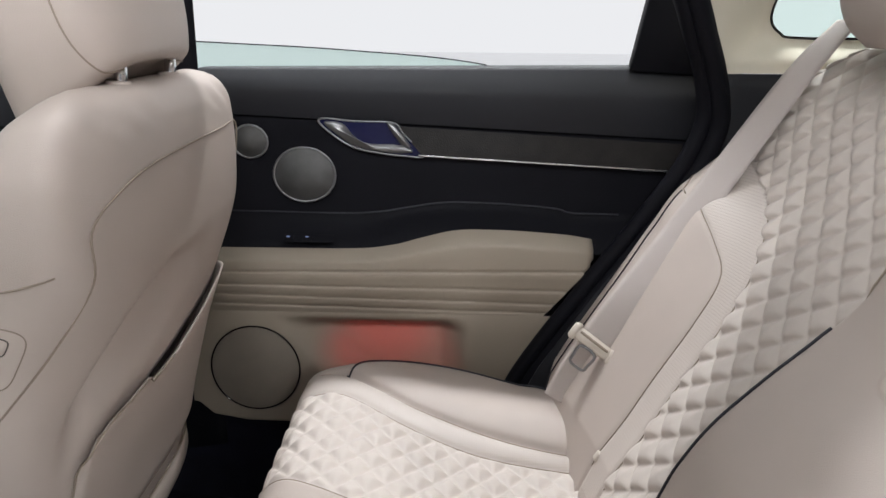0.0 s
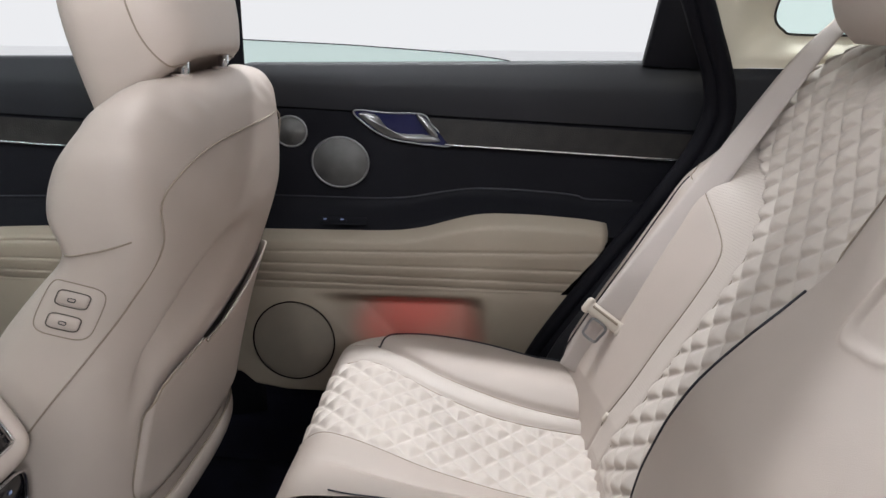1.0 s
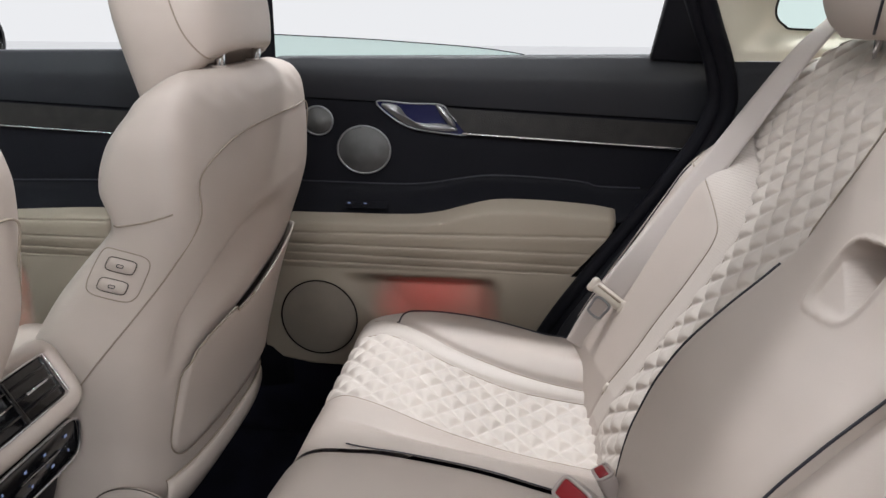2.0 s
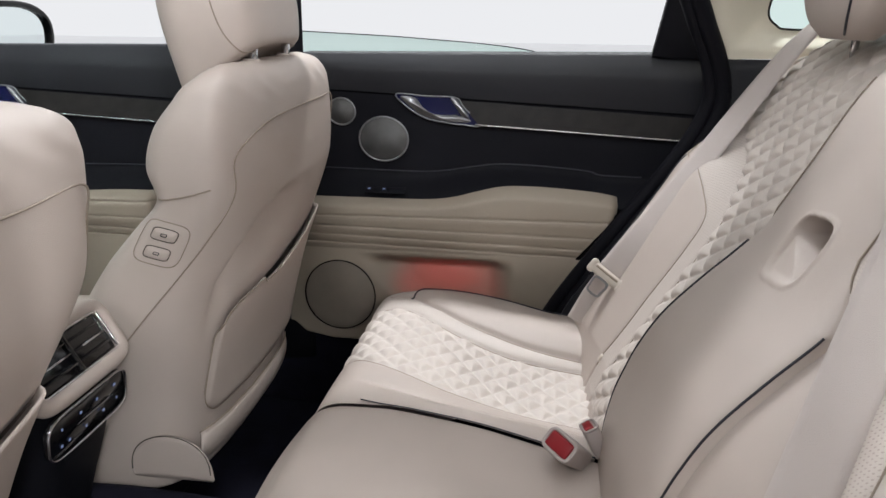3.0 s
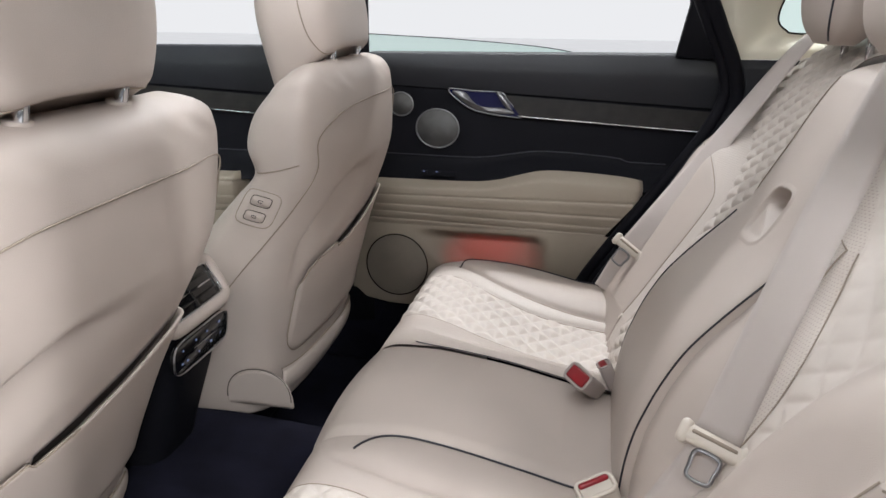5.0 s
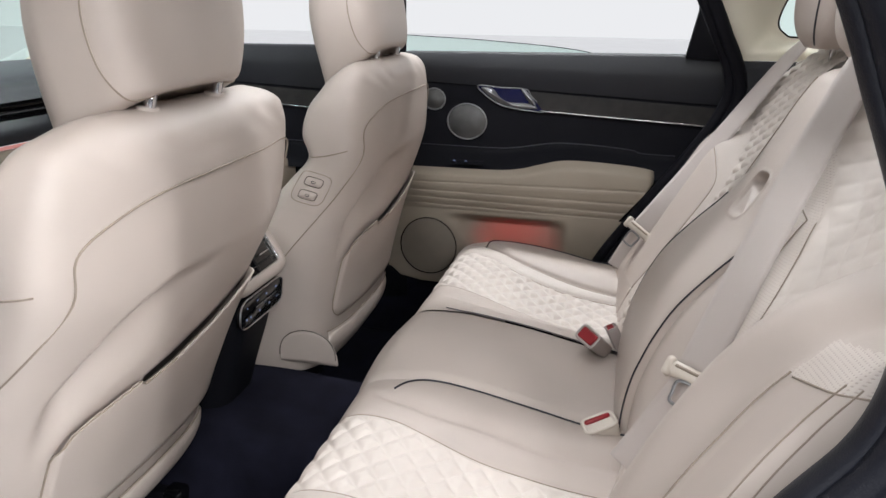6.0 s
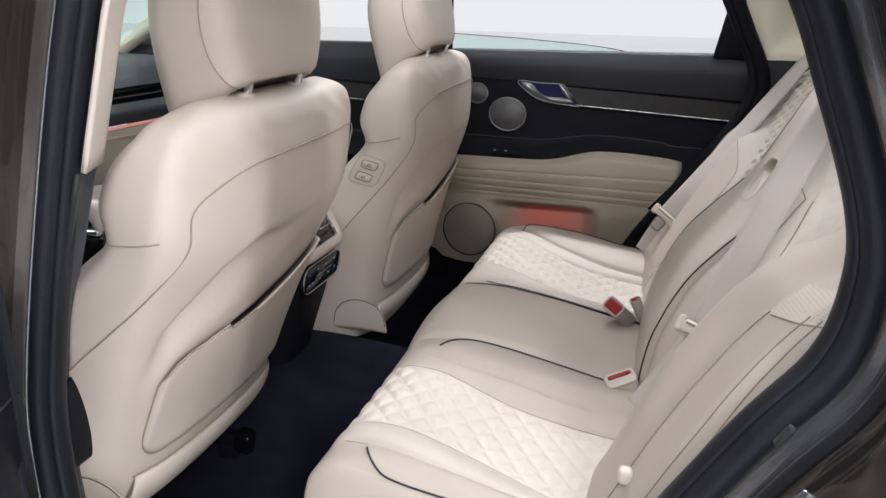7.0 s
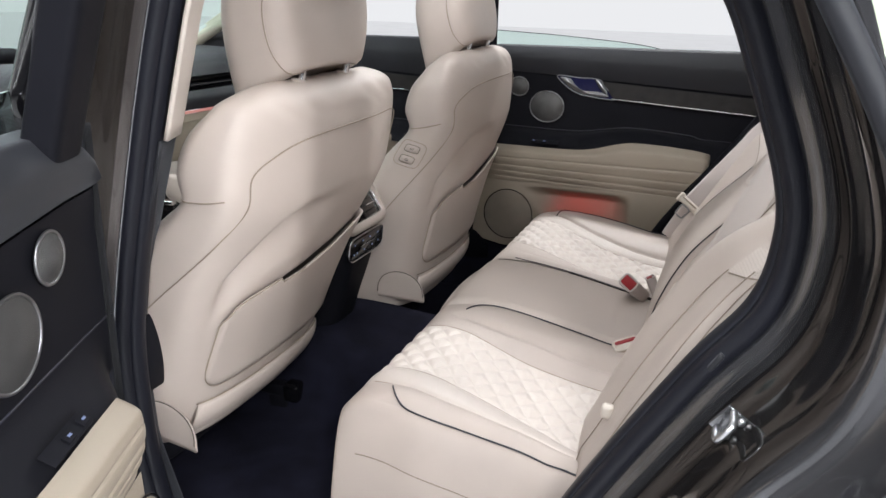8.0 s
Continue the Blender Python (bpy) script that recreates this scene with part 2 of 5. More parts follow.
tagged(part("unseen_studio_ceiling", sheet(lambda u, v: (-9 + 18 * u, -5.2 + 8.7 * v, 4.0), 6, 4, thick=0.1), WALL), "unseen grey ceiling with strip lights, added to block the white surround", "ceiling", kind="structure")

# ---- cabin floor, roof ----


def floor_point(u, v):
    y = -0.25 + 1.48 * u
    x = -1.5 + 2.1 * v
    hump = 0.17 * step(0.26, 0.36, y) * (1 - step(0.62, 0.72, y))
    return (x, y, 0.38 + hump + 0.01 * math.sin(9 * x))


tagged(part("car_floor", sheet(floor_point, 60, 30, thick=0.02), CARPET), "navy-black carpeted cabin floor with a raised tunnel", "carpet", kind="structure")


def roof_height(x, y):
    return 1.52 - 0.10 * ((y - MID) / 0.61) ** 4 - 0.08 * ((x - 0.5) / 1.25) ** 4


def roof_frame(u, v):
    """The headliner, round the opening of the added glass roof."""
    a = math.tau * u
    c, s = spow(math.cos(a), 0.35), spow(math.sin(a), 0.35)
    x = -0.08 + c * 0.52 + (c * (0.15 if c < 0 else 1.30)) * v
    y = MID + s * (0.43 + 0.19 * v)
    return (x, y, roof_height(x, y))


def spow(c, e):
    return math.copysign(abs(c) ** e, c)


tagged(part("headliner", sheet(roof_frame, 96, 8, closed=True, thick=0.03), PILLAR), "ivory fabric headliner round the added glass roof", "ceiling", kind="structure")
# unseen roof panel, added; its tint sets how much top light comes in
gr = part("unseen_glass_roof", sheet(lambda u, v: (-0.62 + 1.08 * u, MID - 0.45 + 0.90 * v, roof_height(-0.62 + 1.08 * u, MID - 0.45 + 0.90 * v) + 0.035), 10, 10, thick=0.004), ROOFGLASS)
gr.visible_shadow = False
tagged(gr, "unseen tinted roof panel added to set the cabin's top light", "roof window", kind="structure")


# ---- front seats ----
SEAT = [  # height, rear x, depth, half width
    (0.46, -0.475, 0.26, 0.205), (0.54, -0.445, 0.27, 0.235), (0.62, -0.420, 0.275, 0.246), (0.72, -0.400, 0.26, 0.252),
    (0.82, -0.376, 0.235, 0.258), (0.90, -0.350, 0.205, 0.262), (0.96, -0.329, 0.170, 0.265), (1.00, -0.318, 0.140, 0.266), (1.02, -0.315, 0.134, 0.267), (1.06, -0.312, 0.150, 0.268),
    (1.11, -0.312, 0.136, 0.262), (1.145, -0.315, 0.105, 0.252), (1.17, -0.322, 0.075, 0.236), (1.184, -0.332, 0.05, 0.205), (1.193, -0.348, 0.018, 0.16),
]
SHELL_FOLD = [(-0.30, 0.86), (-0.225, 0.90), (-0.20, 0.935), (-0.16, 0.972), (-0.07, 1.0), (0.0, 1.012), (0.30, 1.03)]
SEAT_AT = Vector((-0.36, 0.888, 0.45))


def seat_section(a, z, puff=0.0):
    xr, t, w = soft_table(SEAT, z)
    w += 0.008
    c, s = math.cos(a), math.sin(a)
    n = 2 / 4.4 if s > 0 else 2 / 3.6
    x = xr - t / 2 + (t / 2 + puff) * spow(s, n)
    y = (w + puff) * spow(c, n)
    x += 0.0016 * math.sin(95 * y + 3 * math.sin(60 * z)) * step(1.13, 1.175, z)
    if s > 0:  # hollow of the back shell
        x += 0.014 * (1 - (y / w) ** 2)
        # slanting fold of the shell, with a hollow under it that runs out towards the pocket
        drop = soft_table(SHELL_FOLD, y)[0] - z
        x -= 0.034 * step(-0.002, 0.020, drop) * (1 - step(0.022, 0.13, drop)) * step(-0.235, -0.19, y) * (1 - step(-0.10, 0.02, y))
        x -= 0.002 * bump(y, 0, 0.15) * step(0.75, 0.95, z) * (1 - step(1.02, 1.12, z))
    return Vector((x, y, z)) - Vector((SEAT_AT.x, 0, SEAT_AT.z))


def seat_rear(y, z, puff=0.0):
    xr, t, w = soft_table(SEAT, z)
    c = min(abs(y) / (w + 0.008), 0.999) ** 2.2
    return seat_section(math.acos(math.copysign(c, y)), z, puff)


def seat_side(sign, back, z, puff=0.0):
    """A place on the seat's side, a share of the depth behind its middle (1: the rear, -1: the front)."""
    a = math.asin(max(-0.98, min(0.98, spow(back, 2.2 if back > 0 else 1.8))))
    return seat_section(a if sign > 0 else math.pi - a, z, puff)


def headrest_point(a, v, w=1.0):
    z, xr, t, hw = soft_table([(0, 1.214, -0.350, 0.04, 0.08), (0.05, 1.215, -0.330, 0.122, 0.104), (0.14, 1.228, -0.322, 0.145, 0.126), (0.5, 1.30, -0.332, 0.158, 0.149),
                               (0.85, 1.39, -0.36, 0.11, 0.14), (0.96, 1.415, -0.38, 0.07, 0.12), (1, 1.42, -0.395, 0.03, 0.08)], v)
    c, s = math.cos(a), math.sin(a)
    n = 2 / 4.0 if s > 0 else 2 / 2.9
    x = xr - t / 2 + t / 2 * spow(s, n)
    y = hw * spow(c, n)
    z -= 0.125 * min(max((xr - x) / 0.135, 0), 1) ** 1.05 * (1 - v) ** 2.8
    return Vector((x, y, z)) - Vector((SEAT_AT.x, 0, SEAT_AT.z))


POCKET_TOP = [(-0.205, 0.765), (-0.197, 0.800), (-0.182, 0.824), (-0.16, 0.836), (-0.12, 0.843), (-0.083, 0.848), (-0.070, 0.836), (0.0, 0.842), (0.08, 0.862), (0.14, 0.885), (0.20, 0.90)]


def front_seat():
    seat = thing("passenger_seat", "ivory leather front seat with a rear map pocket and headrest", "car seat", "front seats", at=SEAT_AT)
    back = part("backrest", sheet(lambda u, v: seat_section(2 * math.pi * u, 0.53 + 0.663 * v), 168, 130, closed=True, caps=True), LEATHER, seat)
    # shell seam: over the top of the back, round the corners and forward down the sides
    pts = [seat_side(-1, b, z, 0.0014) for z, b in ((0.60, -0.75), (0.68, -0.42), (0.76, -0.08), (0.84, 0.22), (0.90, 0.45), (0.96, 0.66), (1.02, 0.84))]
    pts += [seat_rear(y, z, 0.0014) for y, z in ((-0.235, 1.072), (-0.19, 1.100), (-0.12, 1.115), (0, 1.120), (0.12, 1.120), (0.225, 1.115))]
    pts += [seat_side(1, b, z, 0.0014) for z, b in ((1.08, 0.85), (0.99, 0.66), (0.90, 0.45), (0.84, 0.22), (0.76, -0.08), (0.68, -0.42), (0.60, -0.75))]
    part("seam", tube(smoothed(pts, 120), 0.0012, 6), SEAM, back)
    for sign in (-1, 1):  # seam across the side bolster
        pts = [seat_side(sign, b, z, 0.0005) for z, b in ((1.036, 0.60), (1.032, 0.4), (1.025, 0.0), (1.02, -0.5), (1.018, -0.9))]
        part("seam", tube(smoothed(pts, 40), 0.0012, 6), SEAM, back)
    def pocket_point(u, v):
        y = -0.200 + 0.412 * u ** 1.25
        top = lerp_table(POCKET_TOP, y)[0]
        bottom = 0.648 + 0.045 * (1 - math.sqrt(max(0, 1 - max(0, (-0.160 - y) / 0.04) ** 2)))
        z = bottom + (top - bottom) * v
        edge = min(step(0, 0.05, u), step(0, 0.03, 1 - u), step(0, 0.08, v))
        return seat_rear(y, z, 0.0015 + 0.006 * edge + 0.004 * v * edge)

    pocket = part("map_pocket", sheet(pocket_point, 60, 24, thick=0.003), LEATHER, seat)
    rim = [pocket_point(1 - u / 40, 0.0) for u in range(10, 40)] + [pocket_point(0, v / 12) for v in range(0, 12)] + [pocket_point(u / 60, 1) for u in range(0, 34)]
    part("seam", tube(rim, 0.0013, 6), SEAM, pocket)
    # shade inside the pocket's mouth, laid on the leather as a black strip
    part("pocket_mouth_shade", sheet(lambda u, v: seat_rear(-0.066 + 0.26 * u, lerp_table(POCKET_TOP, -0.066 + 0.26 * u)[0] - 0.006 + (0.009 + 0.009 * bump(u, 0.42, 0.4)) * v, 0.0026), 40, 2), SHADEBLACK, seat, "dark strip for the shade in the pocket's mouth")
    # lower shell lip
    lip = sheet(lambda u, v: seat_rear(-0.195 + 0.41 * u, 0.548 + 0.07 * v, 0.002 + 0.012 * math.sin(math.pi * v) ** 0.7), 40, 10, thick=0.003)
    part("lower_shell", lip, LEATHER, seat)
    part("seam", tube([seat_rear(-0.20 + 0.40 * k / 30, 0.622, 0.004) for k in range(31)], 0.0014, 6), SEAM, back)
    # cushion in front of the back
    def cushion_point(u, v):
        a = 2 * math.pi * u
        x = -0.95 + 0.43 * v
        hw = 0.225 - 0.02 * (1 - v)
        h = 0.09 * min(1, (0.05 + v * 6)) ** 0.5
        return Vector((x, hw * spow(math.cos(a), 0.5), 0.60 + h * spow(math.sin(a), 0.6) + 0.03 * abs(math.cos(a)) ** 3)) - Vector((SEAT_AT.x, 0, SEAT_AT.z))
    part("cushion", sheet(cushion_point, 40, 20, closed=True, caps=True), LEATHER, seat)
    part("base", block((0.34, 0.28, 0.10), 0.02, 3, at=(-0.34, 0, 0.0)), DARK, seat, "black seat base on rails")
    def shield(u, v):
        return Vector((-0.090 - 0.064 * math.cos(math.pi * u), -0.2505 - 0.004 * math.sin(0.5 * math.pi * (1 - v)), 0.130 + 0.062 * math.sin(math.pi * u) ** 0.8 * (1 - v) - 0.015 * v))
    side = part("side_cover", sheet(shield, 24, 8, thick=0.004), LEATHER, seat)
    part("edge_line", tube([shield(k / 24, 0) + Vector((0, -0.001, 0.001)) for k in range(25)], 0.0011, 6), CREASE, side)
    head = part("headrest", sheet(lambda u, v: headrest_point(2 * math.pi * u, v), 56, 36, closed=True, caps=True), LEATHER, seat)
    for sign in (-1, 1):
        pts = [headrest_point(math.radians(b) if sign > 0 else math.pi - math.radians(b), v) for b, v in ((74, 0.02), (46, 0.05), (24, 0.12), (11, 0.28), (9, 0.48), (13, 0.63), (29, 0.75), (60, 0.80), (90, 0.81))]
        part("seam", tube(smoothed(pts, 60), 0.0011, 6), SEAM, head)
        post = tube([Vector((-0.348, sign * 0.073 - 0.006, 1.16)) - Vector((SEAT_AT.x, 0, SEAT_AT.z)), Vector((-0.342, sign * 0.073 - 0.006, 1.235)) - Vector((SEAT_AT.x, 0, SEAT_AT.z))], 0.007, 14)
        part("headrest_post", post, CHROME, seat, "chrome headrest post")
        collar = tube([Vector((-0.349, sign * 0.073 - 0.006, 1.180)) - Vector((SEAT_AT.x, 0, SEAT_AT.z)), Vector((-0.348, sign * 0.073 - 0.006, 1.196)) - Vector((SEAT_AT.x, 0, SEAT_AT.z))], 0.013, 14)
        part("post_collar", collar, LEATHER, seat)
    return seat


passenger = front_seat()
driver = copy_thing(passenger, Matrix.Translation((-0.345, 0.092, 1.19)) @ pose(0, 0, 0, 0, 8, 0) @ Matrix.Translation((-0.015, 0, -0.74)))
driver.name = "driver_seat"
# seat buttons on the passenger seat's inner bolster


def inner_side(x, z, puff):
    """A place on the passenger seat's inner bolster."""
    xr, t, w = soft_table(SEAT, z)
    return seat_side(-1, max(-0.97, min(0.97, (x - xr + t / 2) / (t / 2))), z, puff)


def side_rect(cx, cz, ax, az, puff, n=40, power=0.45):
    """A rounded rectangle on the bolster, leaning with the backrest; as a loop of places."""
    out = []
    for k in range(n):
        a = math.tau * k / n
        p, q = ax * spow(math.cos(a), power), az * spow(math.sin(a), power)
        out.append(inner_side(cx + p + 0.55 * q, cz + q - 0.22 * p, puff))
    return out


def side_pad(cx, cz, ax, az, puff):
    rim, top = side_rect(cx, cz, ax, az, 0.0), side_rect(cx, cz, ax * 0.86, az * 0.80, puff)
    bm = bmesh.new()
    a, c = [bm.verts.new(p) for p in rim], [bm.verts.new(p) for p in top]
    for k in range(len(a)):
        m = (k + 1) % len(a)
        bm.faces.new((a[k], a[m], c[m], c[k]))
    bm.faces.new(c)
    return bm


BTN = (-0.418, 0.958)
panel = part("button_panel", side_pad(BTN[0], BTN[1], 0.033, 0.031, 0.0012), LEATHER, passenger)
part("seam", tube(side_rect(BTN[0], BTN[1], 0.033, 0.031, 0.0005), 0.0007, 5, loop=True), SEAM, panel)
for dz in (-0.0135, 0.0135):
    button = part("button", side_pad(BTN[0] + 0.55 * dz, BTN[1] + dz, 0.0175, 0.0085, 0.0022), LEATHER, panel)
    part("seam", tube(side_rect(BTN[0] + 0.55 * dz, BTN[1] + dz, 0.0178, 0.0088, 0.0014), 0.0007, 5, loop=True), CREASE, button)
    part("icon", tube(side_rect(BTN[0] + 0.55 * dz, BTN[1] + dz, 0.004, 0.002, 0.0034, 10), 0.0006, 4, loop=True), PIPING, button)

# ---- rear bench ----
bench = thing("rear_seat", "ivory leather rear bench with quilted outer places and dark piping", "car seat")

PROFILE = smoothed([(-0.17, 0, 0.40), (-0.205, 0, 0.48), (-0.228, 0, 0.58), (-0.234, 0, 0.645), (-0.222, 0, 0.690), (-0.188, 0, 0.713), (-0.12, 0, 0.7165), (-0.04, 0, 0.709), (0.06, 0, 0.697), (0.16, 0, 0.688), (0.30, 0, 0.68)], 400)
LENGTHS = [0.0]
for p, q in zip(PROFILE, PROFILE[1:]):
    LENGTHS.append(LENGTHS[-1] + (q - p).length)


def profile_at(s):
    """The place (x, z) at share s of the cushion's section from its foot to its back."""
    k = np.searchsorted(LENGTHS, s * LENGTHS[-1])
    return PROFILE[min(k, len(PROFILE) - 1)]


def quilt(s, y, ds, dy, h):
    """Height of a diamond-quilted pad, swollen behind each stitched groove; s along, y across."""
    a, b = s / ds + y / dy, s / ds - y / dy
    fa, fb = 1 - abs(2 * (a % 1.0) - 1), 1 - abs(2 * (b % 1.0) - 1)
    tent = min(fa, fb)
    across = ((a - b) / 2 + (0.5 if (math.floor(a) + math.floor(b)) % 2 else 0.0)) % 1.0
    return h * (1 - (1 - min(tent / 0.8, 1)) ** 2) * (0.78 + 0.22 * abs(2 * across - 1))


# along the cushion: quilt's inner and outer edge, outer band seam, inner crease, inner and outer piping
FAR_EDGES = [(-0.30, 0.815, 1.035, 1.100, 0.735, 0.650, 1.105), (-0.20, 0.812, 1.035, 1.098, 0.735, 0.650, 1.108), (-0.15, 0.790, 1.028, 1.085, 0.720, 0.648, 1.122), (-0.10, 0.768, 0.993, 1.050, 0.700, 0.650, 1.140),
             (-0.04, 0.750, 0.958, 1.008, 0.690, 0.648, 1.147), (0.035, 0.742, 0.932, 0.976, 0.685, 0.642, 1.140), (0.11, 0.735, 0.921, 0.956, 0.680, 0.624, 1.115), (0.20, 0.722, 0.910, 0.940, 0.670, 0.600, 1.085), (0.30, 0.710, 0.900, 0.930, 0.660, 0.580, 1.060)]
NEAR_EDGES = [(-0.30, 0.235, 0.030, -0.030, 0.290, 0.335, -0.090), (-0.20, 0.232, 0.035, -0.025, 0.290, 0.335, -0.090), (-0.13, 0.224, 0.033, -0.032, 0.275, 0.345, -0.097), (-0.08, 0.210, 0.027, -0.040, 0.263, 0.352, -0.107),
              (0.0, 0.192, 0.016, -0.050, 0.254, 0.346, -0.110), (0.08, 0.190, 0.0, -0.060, 0.242, 0.333, -0.113), (0.15, 0.185, -0.025, -0.075, 0.235, 0.318, -0.128), (0.30, 0.180, -0.040, -0.090, 0.230, 0.300, -0.140)]


def cushion_edges(x, far):
    return soft_table(FAR_EDGES if far else NEAR_EDGES, x)


def place_point(u, v, far, puff=0.0):
    """The outer place's cushion: u across from the inner piping to the outer side, v along the section."""
    base = profile_at(v)
    x = base.x
    qi, qo, bs, ci, pi_, po = cushion_edges(x, far)
    sgn = 1 if far else -1
    edge = po + sgn * 0.055
    y = pi_ + (edge - pi_) * u
    top = step(0.62, 0.69, base.z)
    inside = min((y - qi) * sgn, (qo - y) * sgn)
    back = step(-0.16, 0.12, x)
    hgt = -(0.004 + 0.026 * back) * step(-0.085, 0.02, inside)
    t = min(max((y - bs) / (po - bs), 0), 1)
    hgt += 0.010 * math.sin(math.pi * t) ** 0.8 * step(-0.19, -0.12, x)
    t = min(max((y - pi_) / (ci - pi_), 0), 1)
    hgt += 0.006 * math.sin(math.pi * t) ** 0.8 * step(-0.19, -0.12, x)
    t = min(max((y - qo) / (bs - qo), 0), 1)
    hgt += 0.004 * math.sin(math.pi * t)
    hgt -= 0.0045 * bump(y, bs, 0.006) * step(-0.215, -0.17, x) + (0.003 if far else 0.005) * bump(y, ci, 0.010) * step(-0.19, -0.14, x)
    hgt *= top
    drop = 0.16 * max(0, ((y - po) * sgn) / 0.055) ** 2.2
    field = step(0.0, 0.010, inside) * step(0.56, 0.70, base.z)
    pad = field * (quilt(v * LENGTHS[-1], y, 0.0405, 0.0525, 0.0075 if far else 0.0052) - 0.003) - 0.0025 * bump(inside, 0.0, 0.004)
    lean = step(0.60, 0.705, base.z)
    z = base.z + hgt + puff + pad * lean - drop * step(0.5, 0.7, base.z)
    xx = x - pad * (1 - lean)
    if base.z < 0.69:  # rounded front corners
        xx += 0.10 * max(0, ((y - po) * sgn + 0.05) / 0.105) ** 2.5
    return Vector((xx, y, z))


def middle_point(u, v, puff=0.0):
    base = profile_at(v)
    a, b = cushion_edges(base.x, False)[4], cushion_edges(base.x, True)[4]
    y = a + (b - a) * u
    e = min(u, 1 - u)
    z = base.z + 0.004 - 0.010 * (1 - step(0, 0.06, e)) + 0.006 * math.sin(math.pi * u) + puff
    return Vector((base.x - (0.008 * math.sin(math.pi * u) if base.z < 0.69 else 0), y, z))


PIPE_START = next(k for k in range(len(PROFILE)) if PROFILE[k].z > 0.6 and PROFILE[k].x > -0.152)
PIPE_START = LENGTHS[PIPE_START] / LENGTHS[-1]



def on_cushion(v, far, y, puff):
    """A place on an outer cushion at its section's share v and the given y."""
    e = cushion_edges(profile_at(v).x, far)
    return place_point((y - e[4]) / (e[5] + (0.055 if far else -0.055) - e[4]), v, far, puff)


for far in (True, False):
    cushion = part("cushion", sheet(lambda u, v: place_point(u, v, far), 230, 270), LEATHER, bench, "ivory quilted leather seat cushion")
    cushion.data.materials.append(QUILT)
    cushion.data.materials.append(PERF_SEAT)
    for poly in cushion.data.polygons:
        c = poly.center
        qi, qo, bs = cushion_edges(c.x, far)[:3]
        if c.z > 0.56 and min(qi, bs) < c.y < max(qi, bs):
            poly.material_index = 1 if min(qi, qo) < c.y < max(qi, qo) else 2
    sgn = 1 if far else -1
    for k, inward in ((5, -sgn), (4, sgn)):  # piping, hooked inwards at its front end
        pts = []
        for n in range(70):
            v = PIPE_START + (0.965 - PIPE_START) * (n / 69) ** 1.5
            x = profile_at(v).x
            hook = max(0, 1 - (x + 0.152) / 0.050)
            pts.append(on_cushion(v, far, cushion_edges(x, far)[k] + inward * (0.008 if far and k == 4 else 0.042) * hook ** 2.2, 0.0018))
        part("piping", tube(pts, 0.0011 if far and k == 4 else 0.0015, 8), PIPING, cushion, "navy piping")
    for k, first in ((0, 0.36), (1, 0.36), (2, 0.40)):
        pts = [on_cushion(v, far, cushion_edges(profile_at(v).x, far)[k], 0.0002) for v in (first + (0.95 - first) * n / 60 for n in range(61))]
        part("seam", tube(pts, 0.0009, 6), SEAM, cushion)
    # stitched seam of the outer side
    pts = [on_cushion(0.42 + 0.5 * n / 40, far, cushion_edges(profile_at(0.42 + 0.5 * n / 40).x, far)[5] + sgn * 0.040, 0.0004) for n in range(41)]
    part("seam", tube(pts, 0.0009, 6), SEAM, cushion)
part("cushion", sheet(middle_point, 30, 90), LEATHER, bench, "plain ivory leather middle place")


# backrests: height runs up the sloped back
def back_base(z):
    return lerp_table([(0.60, 0.165), (0.69, 0.20), (1.10, 0.405), (1.20, 0.462), (1.26, 0.52)], z)[0]


BACK_EDGES = [  # height; quilt's inner and outer edge, bolster seam, bolster ridge, outer side
    (0.62, 0.652, 0.81, 0.87, 1.09, 1.17), (0.75, 0.652, 0.815, 0.87, 1.10, 1.18), (0.82, 0.652, 0.832, 0.885, 1.10, 1.18), (0.90, 0.650, 0.848, 0.90, 1.10, 1.18),
    (0.95, 0.646, 0.868, 0.925, 1.105, 1.18), (0.98, 0.640, 0.892, 0.985, 1.105, 1.18), (1.012, 0.634, 0.932, 1.06, 1.11, 1.18), (1.03, 0.626, 0.965, 1.10, 1.12, 1.18),
    (1.055, 0.615, 1.04, 1.13, 1.15, 1.18), (1.085, 0.610, 1.14, 1.155, 1.165, 1.185), (1.15, 0.606, 1.165, 1.17, 1.175, 1.185), (1.21, 0.606, 1.125, 1.13, 1.135, 1.14), (1.26, 0.610, 1.05, 1.055, 1.06, 1.065),
]
NEAR_BACK = [  # the same, mirrored, for the near place
    (0.62, 0.76, 0.86, 0.90, 1.09, 1.17), (0.75, 0.80, 0.885, 0.91, 1.10, 1.18), (0.82, 0.815, 0.90, 0.92, 1.10, 1.18), (0.90, 0.81, 0.905, 0.935, 1.10, 1.18),
    (0.95, 0.785, 0.91, 0.95, 1.105, 1.18), (1.00, 0.745, 0.92, 0.97, 1.108, 1.18), (1.055, 0.705, 0.935, 0.98, 1.12, 1.18), (1.10, 0.67, 0.96, 1.02, 1.165, 1.185),
    (1.15, 0.63, 1.05, 1.10, 1.175, 1.185), (1.21, 0.615, 1.10, 1.13, 1.135, 1.14), (1.26, 0.612, 1.05, 1.055, 1.06, 1.065),
]
FAR_LIFT = [(0.62, 0.017), (0.685, 0.033), (0.748, 0.043), (0.861, 0.053), (0.959, 0.060), (1.014, 0.062), (1.045, 0.043), (1.085, 0.016), (1.14, 0.0), (1.3, 0.0)]
